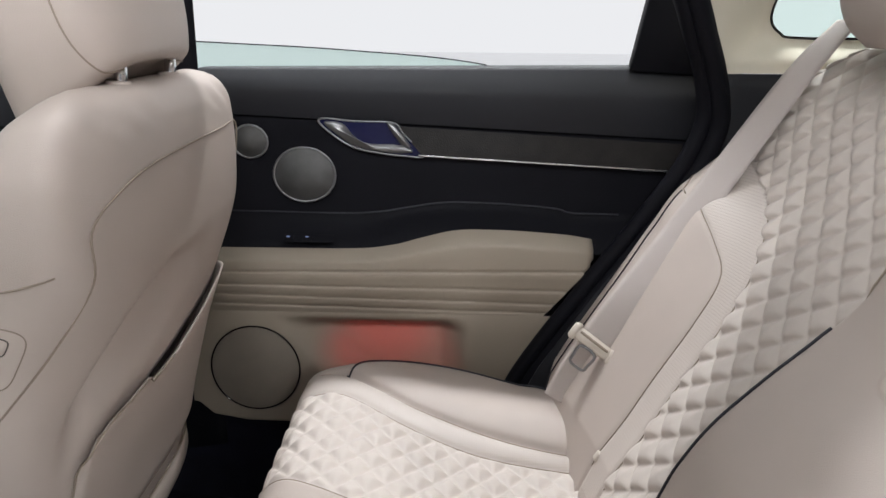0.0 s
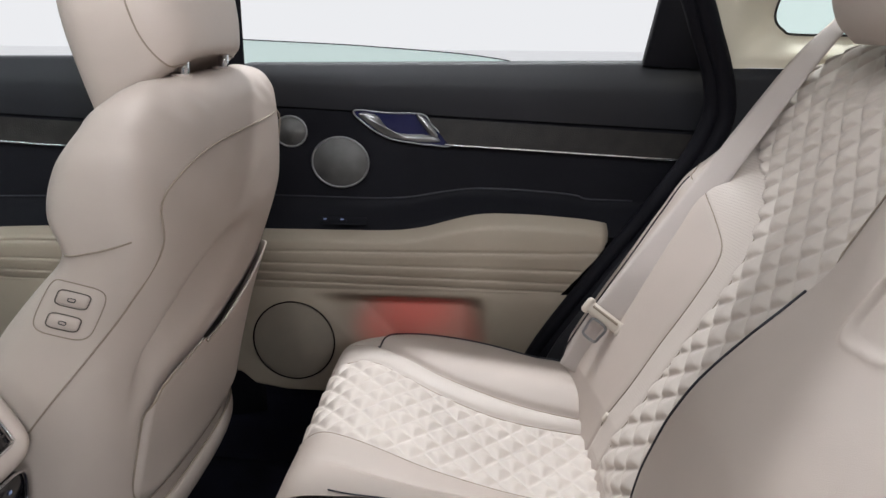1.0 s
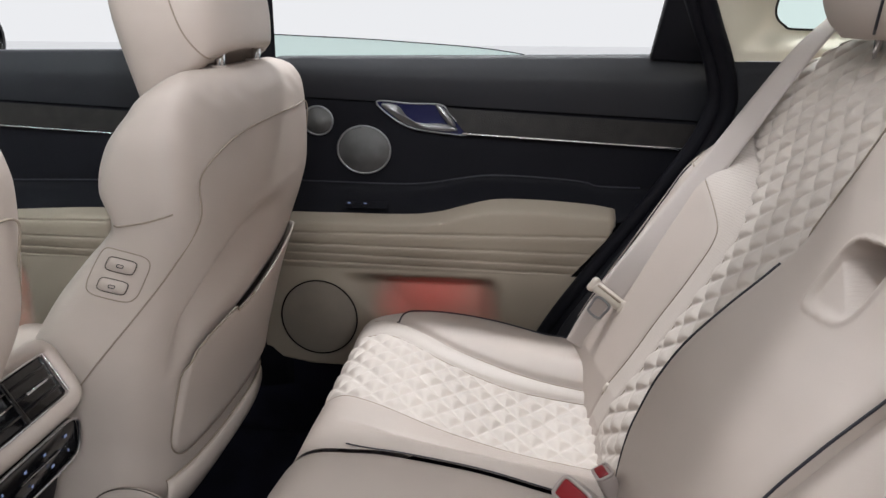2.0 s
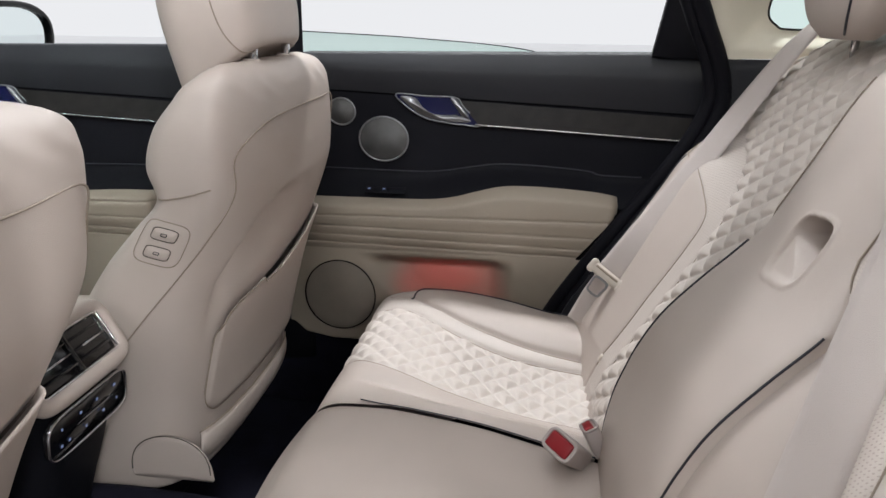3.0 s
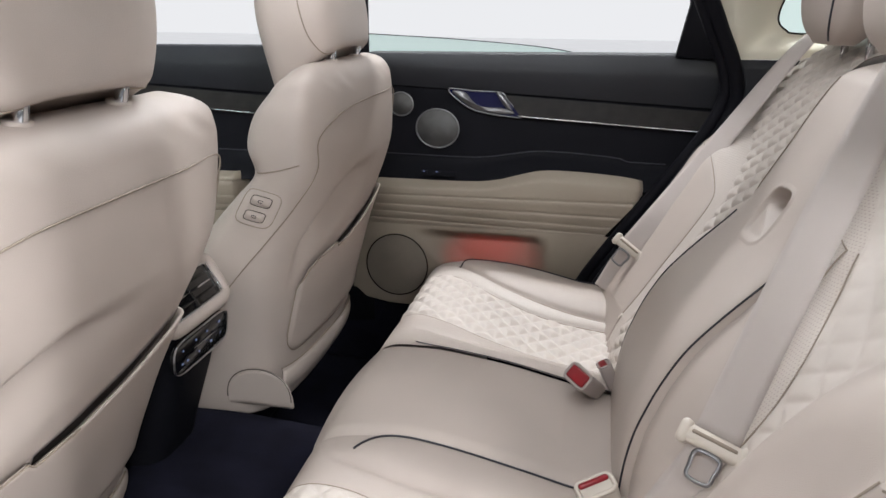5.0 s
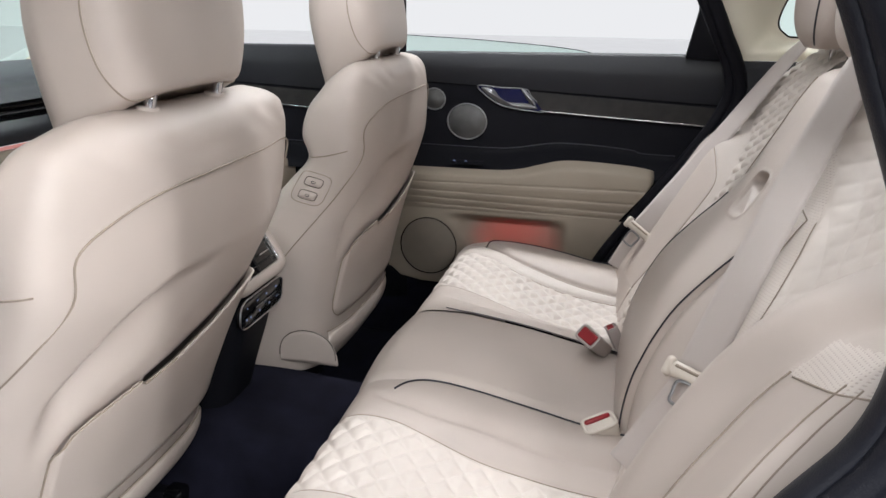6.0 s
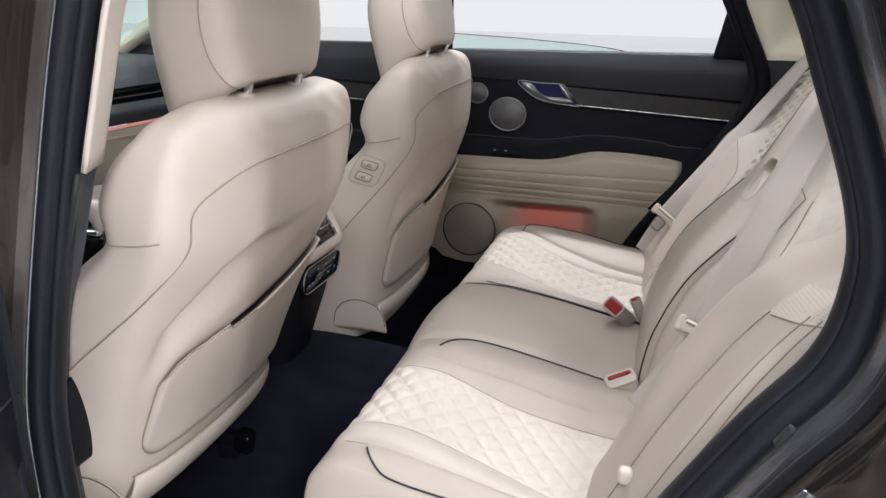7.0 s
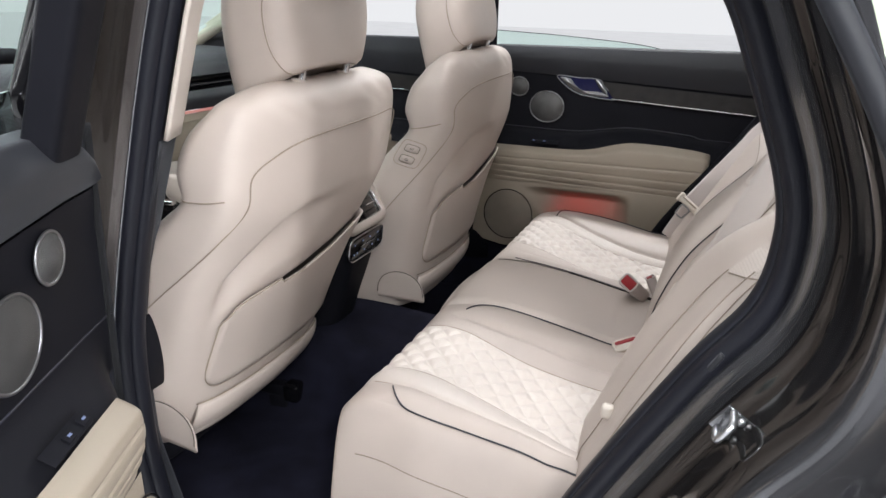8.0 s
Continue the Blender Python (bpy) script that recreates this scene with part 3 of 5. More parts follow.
NEAR_LIFT = [(0.62, 0.02), (0.685, 0.040), (0.748, 0.054), (0.861, 0.080), (0.959, 0.095), (1.014, 0.097), (1.05, 0.091), (1.09, 0.074), (1.14, 0.050), (1.20, 0.02), (1.3, 0.0)]


def back_edges(z, far):
    return soft_table(BACK_EDGES if far else NEAR_BACK, z)


def back_hollow(z):
    """The quilted field lies deeper than the middle backrest."""
    return lerp_table([(0.60, 0.165), (0.72, 0.215), (1.06, 0.446), (1.16, 0.508), (1.27, 0.60)], z)[0]


def mid_edge(z):
    """Where the far backrest meets the middle one, y."""
    return lerp_table([(0.6, 0.640), (0.85, 0.640), (1.0, 0.622), (1.04, 0.606), (1.3, 0.600)], z)[0]


def side_edge(z, far):
    """The same for either side, mirrored for the near one."""
    return mid_edge(z) if far else 2 * MID - lerp_table([(0.6, 0.315), (1.0, 0.318), (1.06, 0.362), (1.3, 0.372)], z)[0]


def mid_profile(z):
    """Section of the middle backrest: it leans back and swells forwards lower down."""
    return soft_table([(0.60, 0.205), (0.66, 0.200), (0.70, 0.200), (0.74, 0.204), (0.78, 0.212), (0.81, 0.222), (0.85, 0.238), (0.90, 0.265), (0.95, 0.305), (1.0, 0.350), (1.03, 0.371), (1.10, 0.408), (1.20, 0.462), (1.26, 0.52)], z)[0]


def back_point(u, v, far, puff=0.0):
    z = 0.62 + 0.645 * v
    qi, qo, bs, rd, oe = back_edges(z, far)
    y0 = side_edge(z, far) - (0.004 if far else 0.010)
    y = y0 + (oe - y0) * u
    xb, xm = back_hollow(z), back_base(z)
    if far:
        x = xb + (xm - xb) * (1 - step(y0, y0 + 0.06, y)) * step(1.0, 1.05, z)
    else:
        x = xb + (mid_profile(z) + 0.014 - 0.016 * step(0.99, 1.05, z) - xb) * (1 - step(y0, qi + 0.07, y))
    rd -= 0 if far else 0.016
    inside = min(y - qi, qo - y)
    lift = soft_table(FAR_LIFT if far else NEAR_LIFT, z)[0]
    t = min(max((y - qo) / max(rd - qo, 0.01), 0), 1)
    x -= lift * ((0.35 * t + 0.65 * step(0, 1, t)) if far else 1.22 * math.sin(0.5 * math.pi * min(t / 0.6, 1)) ** 0.85 - 0.30 * step(0.6, 1.0, t))
    w = min(max((y - rd) / max(oe - rd, 0.006), 0), 1)
    x += 0.012 * w + 0.09 * step(0.55, 1.0, w) ** 2
    field = step(0.0, 0.010, inside) * step(0.66, 0.70, z)
    x -= field * (quilt(1.14 * z, y, 0.0420, 0.0540, 0.0100 if far else 0.0060 - 0.004 * step(0.92, 1.02, z)) - 0.002)
    x += 0.003 * bump(inside, 0, 0.004) + 0.0025 * bump(y, bs, 0.0035)
    x -= 0.003 * bump(y, rd, 0.006) * (1 - step(1.0, 1.05, z))
    top = step(0.92, 1.0, v)
    x += 0.06 * top ** 2
    z -= 0.014 * top ** 2 + 0.03 * step(0.9, 1.0, u) * step(0.85, 1.0, v)
    return Vector((x - puff, y if far else 2 * MID - y, z))


for far in (True, False):
    back = part("backrest", sheet(lambda u, v: back_point(u, v, far), 230, 230), LEATHER, bench, "ivory quilted leather backrest")
    back.data.materials.append(QUILT)
    back.data.materials.append(PERF_BACK)
    for poly in back.data.polygons:
        c = poly.center
        qi, qo, bs, rd, oe = back_edges(c.z, far)
        y = c.y if far else 2 * MID - c.y
        if c.z > 0.67 and qi < y < qo:
            poly.material_index = 1
        elif c.z > 0.67 and (qo < y < bs if far else qi - 0.036 < y < qi or (y < 0.715 and 1.19 - 0.285 * y < c.z < 1.245 - 0.27 * y) or (y > 1.095 and 0 < c.z - 1.018 - 0.27 * (y - 1.10) < 0.036)):
            poly.material_index = 2

    def on_back(y, z, puff=0.0008):
        y0 = side_edge(z, far) - (0.004 if far else 0.010)
        return back_point((y - y0) / (back_edges(z, far)[4] - y0), (z - 0.62) / 0.645, far, puff)

    for k, low, top in ((0, 0.70, 1.05), (1, 0.70, 1.10), (2, 0.70, 1.05)) if not far else ((1, 0.70, 1.10), (2, 0.70, 1.05)):
        pts = [on_back(back_edges(z, far)[k], z) for z in (low + (top - low) * n / 60 for n in range(61))]
        part("seam", tube(pts, 0.0010, 6), SEAM, back)
    pts = [on_back(back_edges(z, far)[3] - (0 if far else 0.016), z) for z in (0.66 + 0.36 * n / 50 for n in range(51))]
    part("piping", tube(pts, 0.0013 if far else 0.0009, 6), PIPING if far else SEAM, back, "dark piping" if far else "beige piping")
    if far:
        pts = [on_back(y, 1.022 + 0.15 * (y - 0.60)) for y in (0.618, 0.625, 0.632, 0.640)]
        part("seam", tube(pts, 0.001, 6), SEAM, back)
        spot = on_back(0.866, 0.715)
        part("anchor_cover", block((0.006, 0.012, 0.014), 0.0025, 2, at=spot, turn=(0, 30, 0)), BELTPLASTIC, back, "small ivory anchor cover")
    else:
        for y, z0, y1, z1 in ((0.662, 1.000, 0.715, 0.982), (0.715, 0.982, 0.698, 1.050), (0.640, 1.074, 0.698, 1.050)):  # perforated patch beside the middle backrest
            pts = [on_back(y + (y1 - y) * n / 10, z0 + (z1 - z0) * n / 10) for n in range(11)]
            part("seam", tube(pts, 0.001, 6), SEAM, back)
        part("seam", tube([on_back(back_edges(z, far)[0] - 0.036, z) for z in (0.72 + 0.26 * n / 30 for n in range(31))], 0.0009, 6), SEAM, back)
        for d in (0.0, 0.007):  # double row of stitches on the outer side
            pts = [on_back(1.150 + d, z, 0.0006) for z in (0.70 + 0.34 * n / 40 for n in range(41))]
            part("seam", tube(pts, 0.0008, 6), SEAM, back)
    pts = [on_back(1.10 + 0.075 * n / 10, 1.018 + 0.02 * n / 10) for n in range(11)]
    part("seam", tube(pts, 0.001, 6), SEAM, back)


def mid_back_point(u, v, puff=0.0):
    z = 0.64 + 0.60 * v
    hi, lo = mid_edge(z), 2 * MID - side_edge(z, False)
    y = lo + (hi - lo) * u
    e = abs(2 * u - 1)
    low = 1 - step(0.99, 1.05, z)
    x = mid_profile(z) - 0.008 * (1 - e ** 5) + (0.02 * e ** 30 + 0.09 * step(0.965, 1.0, e)) * low - 0.001
    # recessed pull
    r = ((abs(y - 0.468) / 0.042) ** 4 + (abs(z - 1.038 + 0.10 * (y - 0.468)) / 0.033) ** 4) ** 0.25
    x += 0.055 * (1 - step(0.88, 1.0, r)) * (0.08 + 0.92 * step(1.026, 1.031, z - 0.45 * (y - 0.468)))
    x -= 0.0025 * bump(r, 1.08, 0.06)
    x += 0.07 * step(0.93, 1.0, v) ** 2
    return Vector((x - puff, y, z))


mid_back = part("backrest", sheet(mid_back_point, 170, 230), LEATHER, bench, "plain ivory leather fold-down middle backrest")
pts = [mid_back_point(0.022, 0.06 + 0.54 * k / 40, 0.0012) for k in range(41)]
part("piping", tube(pts, 0.0014, 8), PIPING, mid_back, "navy piping")
pts = [mid_back_point(0.968, 0.06 + 0.55 * k / 40, 0.0016) for k in range(41)]
part("piping", tube(pts, 0.0018, 8), PIPING, mid_back, "navy piping")
for e in (0.012, 0.988):  # seams of the upper panel
    part("seam", tube([mid_back_point(e, 0.64 + 0.30 * k / 30, 0.0012) for k in range(31)], 0.0011, 6), SEAM, mid_back)


def bench_headrest(y0, hw, z0, z1, x0):
    def f(u, v):
        a = 2 * math.pi * u
        k = math.sin(math.pi * min(max(v, 0.02), 0.98)) ** 0.28
        n = 2 / 3.0
        return Vector((x0 + 0.055 + 0.055 * k * spow(math.sin(a), n) + 0.02 * v, y0 + hw * k * spow(math.cos(a), n), z0 + (z1 - z0) * v))
    h = part("headrest", sheet(f, 40, 24, closed=True, caps=True), LEATHER, bench)
    part("piping", tube([f(0.63, 0.04 + 0.92 * k / 20) for k in range(21)], 0.0022, 6), PIPING, h, "navy piping")
    for s in (-1, 1):
        part("headrest_post", tube([(x0 + 0.092, y0 + s * hw * 0.5, z0 - 0.03), (x0 + 0.092, y0 + s * hw * 0.5, z0 + 0.03)], 0.006, 10), CHROME, bench, "chrome headrest post")


bench_headrest(0.865, 0.138, 1.236, 1.43, 0.46)
bench_headrest(0.49, 0.11, 1.240, 1.40, 0.45)
bench_headrest(0.115, 0.138, 1.236, 1.43, 0.46)

# ---- doors ----
DOOR_Y = 1.27
DOOR_EDGE = [(0.30, 0.02), (0.50, 0.02), (0.60, 0.06), (0.684, 0.117), (0.78, 0.18), (0.881, 0.256), (0.96, 0.322), (1.026, 0.373), (1.075, 0.395), (1.125, 0.40), (1.186, 0.382), (1.30, 0.345)]
ARM_TOP = [(-0.50, 0.884), (-0.30, 0.885), (-0.141, 0.887), (-0.084, 0.895), (-0.046, 0.906), (0.01, 0.920), (0.06, 0.923), (0.15, 0.920), (0.24, 0.910), (0.258, 0.895)]


HANDLE_FRAME = [(-0.216, 1.1), (-0.155, 1.097), (-0.092, 1.095), (-0.074, 1.076), (-0.040, 1.040), (-0.077, 1.040), (-0.108, 1.043), (-0.156, 1.052), (-0.195, 1.075)]
HANDLE_LEVER = [(-0.208, 1.095), (-0.178, 1.093), (-0.159, 1.071), (-0.132, 1.058), (-0.077, 1.057), (-0.059, 1.047), (-0.085, 1.045), (-0.116, 1.047), (-0.156, 1.055), (-0.187, 1.075)]
HANDLE_BAR = [(-0.101, 1.092), (-0.088, 1.09), (-0.063, 1.057), (-0.077, 1.059)]


def door_panels(place, parent, front_x, edge, arm_top, shift, speakers=True, closed_door=True):
    """Inner trim of a door. place(x, out, z) lays it in the world: out is the distance outwards from the trim's plane."""
    def span(u, z):
        return front_x + (soft_table(edge, z)[0] + 0.02 + shift - front_x) * u

    part('backing', sheet(lambda u, v: place(front_x + (soft_table(edge, 0.45 + 0.72 * v)[0] + 0.03 + shift - front_x) * u, 0.024, 0.45 + 0.72 * v), 12, 24, thick=0.004), DARK, parent)

    def top_z(x):
        return soft_table(arm_top, x - shift)[0]

    def crease(x):
        return 1.104 - 0.068 * max(0, (x - shift + 0.38) / 0.79) ** 1.0 * 0.5

    # padded top roll
    def roll(u, v):
        x0 = span(u, 1.13)
        lo = crease(x0) + 0.002
        hi = 1.180 + 0.012 * u
        d = x0 - front_x
        if speakers and d < 0.06:
            hi -= 0.055 * (1 - math.sqrt(max(0, 1 - (1 - d / 0.06) ** 2)))
        z = lo + (hi - lo) * min(v / 0.8, 1)
        out = 0.0 - 0.012 * math.sin(math.pi * 0.5 * min(v / 0.5, 1)) + 0.03 * step(0.45, 1.0, v) ** 1.0
        if v > 0.8:
            out += 0.03 * (v - 0.8) / 0.2
        return place(span(u, z), out, z)
    part("top_roll", sheet(roll, 90, 24), DARKTOP, parent, "navy-grey padded window sill")

    def middle(u, v):
        zt = crease(span(u, 1.09)) - 0.001
        x0 = span(u, 1.0)
        zb = top_z(min(x0, 0.25 + shift)) - 0.02
        z = zb + (zt - zb) * v
        x = span(u, z)
        out = -0.004 * step(0.8, 1.0, v) - 0.052 * (1 - step(0.0, 0.30, v)) * (1 if closed_door else step(0.0, 0.12, x - front_x)) + 0.004
        return place(x, out, z)
    part("dark_panel", sheet(middle, 60, 30), DARK, parent)
    part("seam", tube([middle(k / 60, 0.30) + Vector((0, 0, 0.001)) for k in range(59)], 0.0016, 6), PIPING, parent)

    # pleated armrest pad
    def arm(u, v):
        end = 0.262 + shift
        start = front_x if closed_door else shift - 0.372
        x = start + (end - start) * u
        zt, zb = top_z(x), 0.768
        zt -= (0 if closed_door else 0.035) * (1 - math.sqrt(max(0, 1 - (1 - min((x - start) / 0.035, 1)) ** 2)))
        z = zb + (zt - zb) * v
        x = min(x, soft_table(edge, z)[0] + shift - 0.004)
        rnd = step(0.0, 0.16, 1 - v) ** 0.5 if v < 1 else 0
        out = -0.046 - 0.022 * math.sin(math.pi * min(v * 0.75, 1)) * rnd - 0.006 * rnd
        for zf, zr in ((0.849, 0.858), (0.827, 0.822), (0.808, 0.795), (0.788, 0.776)):
            zz = zf + (zr - zf) * (x - shift + 0.4) / 0.6
            out += 0.0040 * bump(z, zz, 0.0015)
            out -= 0.0008 * bump(z, zz - 0.010, 0.007)
        out += 0.05 * step(0.96, 1.0, u) ** 2 + (0 if closed_door else 0.055) * (1 - math.sqrt(max(0, 1 - (1 - min((x - start) / 0.025, 1)) ** 2)))
        return place(x, out, z)
    pad = part("armrest_pad", sheet(arm, 110, 60), TRIM, parent, "ivory pleated leather armrest pad")
    for zf, zr in ((0.849, 0.858), (0.827, 0.822), (0.808, 0.795), (0.788, 0.776)):
        pts = []
        for k in range(3, 56):
            u = k / 60
            xd = (shift - 0.372 if not closed_door else front_x) + (0.262 + shift - (shift - 0.372 if not closed_door else front_x)) * u
            zz = zf + (zr - zf) * (xd - shift + 0.4) / 0.6
            pts.append(arm(u, (zz - 0.768) / (top_z(xd) - 0.768)))
        part("seam", tube(pts, 0.0011, 5), SEAM, pad)

    # lower panel with a map recess
    def lower(u, v):
        z = 0.50 + 0.272 * v
        begin = front_x if closed_door else shift - 0.375
        u = (begin - front_x) / (0.6) * (1 - u) + u
        x = span(u, z)
        low = lerp_table([(-0.5, 0.59), (-0.445, 0.585), (-0.42, 0.560), (-0.36, 0.548), (-0.2, 0.545), (0.4, 0.54)], x - shift)[0]
        z = low + (0.772 - low) * v
        x = span(u, z)
        xs = x - shift
        out = -0.055 + 0.05 * (1 - step(0.0, 0.05, v)) 
        edge_l = -0.300 + (0.745 - z) * 0.9
        rec = step(0, 0.09, xs - edge_l) * (1 - step(-0.015, 0.045, xs)) * step(0.58, 0.63, z) * (1 - step(0.728, 0.766, z))
        out += 0.045 * rec
        return place(x, out, z)
    part("lower_panel", sheet(lower, 110, 60), TRIM, parent, "ivory lower door panel with a map recess")
    # lower speaker
    spk = part("speaker_grille", sheet(lambda u, v: place(-0.336 + shift + 0.077 * v * math.cos(2 * math.pi * u), -0.058 - 0.008 * (1 - v * v), 0.664 + 0.077 * v * math.sin(2 * math.pi * u)), 40, 8, closed=True), BEIGE_GRILLE, parent, "round beige speaker grille")
    part("speaker_ring", tube([place(-0.336 + shift + 0.079 * math.cos(2 * math.pi * k / 60), -0.0585, 0.664 + 0.080 * math.sin(2 * math.pi * k / 60)) for k in range(60)], 0.0015, 6, loop=True), GLOSS, spk)
    # wood strip with a chrome line
    def wood(u, v):
        x = -0.085 + shift + 0.475 * u
        zt = 1.089 - 0.024 * u
        zb = 1.044 - 0.022 * u
        x += 0.04 * (1 - v) * (1 - u) + 0.004 * v * u
        return place(x, -0.0105 * (1 - v) - 0.0035, zb + (zt - zb) * v)
    part("wood_strip", sheet(wood, 40, 8), WOOD, parent, "dark open-pore wood strip")
    part("chrome_strip", tube([place(-0.05 + shift + 0.435 * k / 30, -0.012, 1.0415 - 0.0215 * k / 30) for k in range(31)], 0.0022, 8), CHROME, parent, "thin chrome strip")
    # door handle
    outer = HANDLE_FRAME
    ring = smoothed([(a + shift, 0, b) for a, b in outer], 72, loop=True)
    handle = part("door_handle", tube([place(p.x, -0.008, p.z) for p in ring], 0.0016, 8, loop=True), SATIN, parent, "satin metal door handle with navy cup")
    c = Vector((-0.125 + shift, 0, 1.072))
    part("handle_cup", sheet(lambda u, v: (lambda p: place(c.x + (p.x - c.x) * v, -0.0060 + 0.0012 * (1 - v * v), c.z + (p.z - c.z) * v))(ring[int(u * 72) % 72]), 72, 6, closed=True), BLUECUP, handle, "glossy navy handle cup")
    for name, outline, depth in (("lever", HANDLE_LEVER, 0.009), ("bar", HANDLE_BAR, 0.011)):
        loop = smoothed([(a, 0, b) for a, b in outline], 40, loop=True)
        bm = plate([(p.x + shift, p.z) for p in loop], depth, 0.0025)
        for v in bm.verts:
            v.co = place(v.co.x, v.co.y - 0.004, v.co.z)
        part(name, bm, SATIN, handle, "satin metal " + name)
    if speakers:
        nudge = 0 if closed_door else -0.022
        for x0, z0, rx, rz in ((-0.336, 1.060, 0.029, 0.027), (-0.245, 1.004, 0.052, 0.046)):
            s = part("speaker_grille", sheet(lambda u, v: place(x0 + nudge + rx * v * math.cos(2 * math.pi * u), -0.004 - 0.010 * (1 - v * v), z0 + rz * v * math.sin(2 * math.pi * u)), 40, 8, closed=True), GRILLE, parent, "round brushed metal speaker grille")
            part("speaker_ring", tube([place(x0 + nudge + (rx + 0.001) * math.cos(2 * math.pi * k / 48), -0.004, z0 + (rz + 0.001) * math.sin(2 * math.pi * k / 48)) for k in range(48)], 0.0021, 6, loop=True), SATIN, s)
    # window switches
    panel = part("switch_panel", block((0.085, 0.017, 0.0015), 0.0006, 2), DARK, parent)
    for v in panel.data.vertices:
        v.co = place(v.co.x - 0.235 + shift, -0.042 + v.co.y, 0.9015 + v.co.z - 0.55 * v.co.y * -1)
    for dx in (-0.024, 0.008):
        sw = part("switch", block((0.016, 0.010, 0.003), 0.001, 2), DARK, panel)
        for v in sw.data.vertices:
            v.co = place(v.co.x - 0.245 + dx + shift, -0.044 + v.co.y, 0.9025 + v.co.z + 0.55 * v.co.y)
        ic = part("icon", block((0.006, 0.0025, 0.001), 0.0003, 1), ICON, sw)
        for v in ic.data.vertices:
            v.co = place(v.co.x - 0.245 + dx + shift, -0.045 + v.co.y, 0.9050 + v.co.z + 0.55 * v.co.y)


def far_place(x, out, z):
    return Vector((x, DOOR_Y + out, z))


far_door = thing("rear_door", "closed rear door with dark upper trim and ivory armrest", "car door", "car doors")
door_panels(far_place, far_door, -0.47, DOOR_EDGE, ARM_TOP, 0.0)
pane = sheet(lambda u, v: (-0.46 + 0.56 * u, DOOR_Y + 0.055, 1.12 + (soft_table([(0, 1.221), (0.1, 1.219), (0.5, 1.209), (0.93, 1.187), (1.0, 1.16)], u)[0] - 1.12) * v), 30, 6, thick=0.004)
g = part("window_pane", pane, GREENGLASS, far_door, "half-lowered green-tinted glass")
g.visible_shadow = False
part("pane_edge", tube([(-0.46 + 0.56 * k / 30, DOOR_Y + 0.055, soft_table([(0, 1.221), (0.1, 1.219), (0.5, 1.209), (0.93, 1.187), (1.0, 1.16)], k / 30)[0] + 0.001) for k in range(31)], 0.0012, 6), DARKTOP, g)
# red ambient lamps under the upper lip of the door pockets
for x in (-0.100, -1.100):
    strip_light("pocket_ambient_light", (x, DOOR_Y - 0.066, 0.752), (x, DOOR_Y - 0.012, 0.675), 0.16, 0.008, 0.046, 110, (1, 0.035, 0.055))
# rear corner of the window frame
bm = plate([(0.297, 1.184), (0.425, 1.178), (0.405, 1.24), (0.375, 1.32), (0.335, 1.45), (0.31, 1.45), (0.318, 1.295)], 0.03, 0.004)
part("window_corner", moved(bm, Matrix.Translation((0, DOOR_Y + 0.02, 0))), DARK, far_door)

shut = part("door_opening", sheet(lambda u, v: (-0.6 + 1.15 * u, DOOR_Y + 0.062, 0.40 + 0.76 * v), 4, 4, thick=0.01), DARK)
tagged(shut, "dark shut face behind the closed rear door", "door frame", kind="structure")

front_far = thing("front_door", "closed front door with dark upper trim and ivory panels", "car door", "car doors")
FRONT_EDGE = [(0.3, 0.38), (1.3, 0.38)]
FRONT_ARM = [(-0.60, 0.86), (-0.30, 0.862), (0.0, 0.87), (0.2, 0.88), (0.4, 0.88)]
door_panels(far_place, front_far, -1.55, FRONT_EDGE, FRONT_ARM, -1.0, speakers=False)

# B pillar on the far side
bm = sheet(lambda u, v: (-0.575 + 0.165 * u, DOOR_Y - 0.02 - 0.02 * math.sin(math.pi * u), 0.5 + 0.98 * v), 10, 10, thick=0.02)
tagged(part("pillar_b", bm, DARK), "dark trimmed pillar between the door windows", "pillar", kind="structure")

# ---- body side with the open doorway ----
DOORWAY = [(-0.38, 0.40), (-0.18, 0.395), (0.0, 0.41), (0.087, 0.513), (0.182, 0.723), (0.297, 0.928), (0.358, 1.021), (0.374, 1.095), (0.366, 1.160), (0.330, 1.255), (0.285, 1.35), (0.20, 1.445),
           (0.0, 1.485), (-0.22, 1.475), (-0.350, 1.40), (-0.389, 1.30), (-0.438, 1.135), (-0.495, 0.91), (-0.515, 0.77), (-0.505, 0.58), (-0.465, 0.45)]
RIM = smoothed([(x, 0, z) for x, z in DOORWAY], 480, loop=True)


def rim_at(k, d, y):
    """A place d outwards from the doorway's edge, at the depth y."""
    n = len(RIM)
    p = RIM[k % n]
    way = (RIM[(k + 1) % n] - RIM[k - 1]).normalized()
    return Vector((p.x + d * way.z, y, p.z - d * way.x))


def sweep_rim(profile, first=0, last=480, wide=1.0):
    bm = bmesh.new()
    whole = last - first >= 480
    rows = [[bm.verts.new(rim_at(k, d * (1 + (wide - 1) * (1 - step(-0.32, -0.12, RIM[k % len(RIM)].x))), y)) for d, y in profile] for k in range(first, last + (0 if whole else 1))]
    for i in range(len(rows) if whole else len(rows) - 1):
        a, b = rows[i], rows[(i + 1) % len(rows)]
        for j in range(len(profile) - 1):
            bm.faces.new((a[j], a[j + 1], b[j + 1], b[j]))
    return bm


body = thing("car_body", "dark grey metallic car body side around the open rear doorway", "car body", kind="structure")
FLANGE = smoothed([(0.002, -0.20, 0), (0.018, -0.246, 0), (0.036, -0.259, 0), (0.042, -0.285, 0), (0.052, -0.306, 0), (0.058, -0.338, 0), (0.063, -0.376, 0), (0.074, -0.401, 0), (0.088, -0.407, 0)], 72)
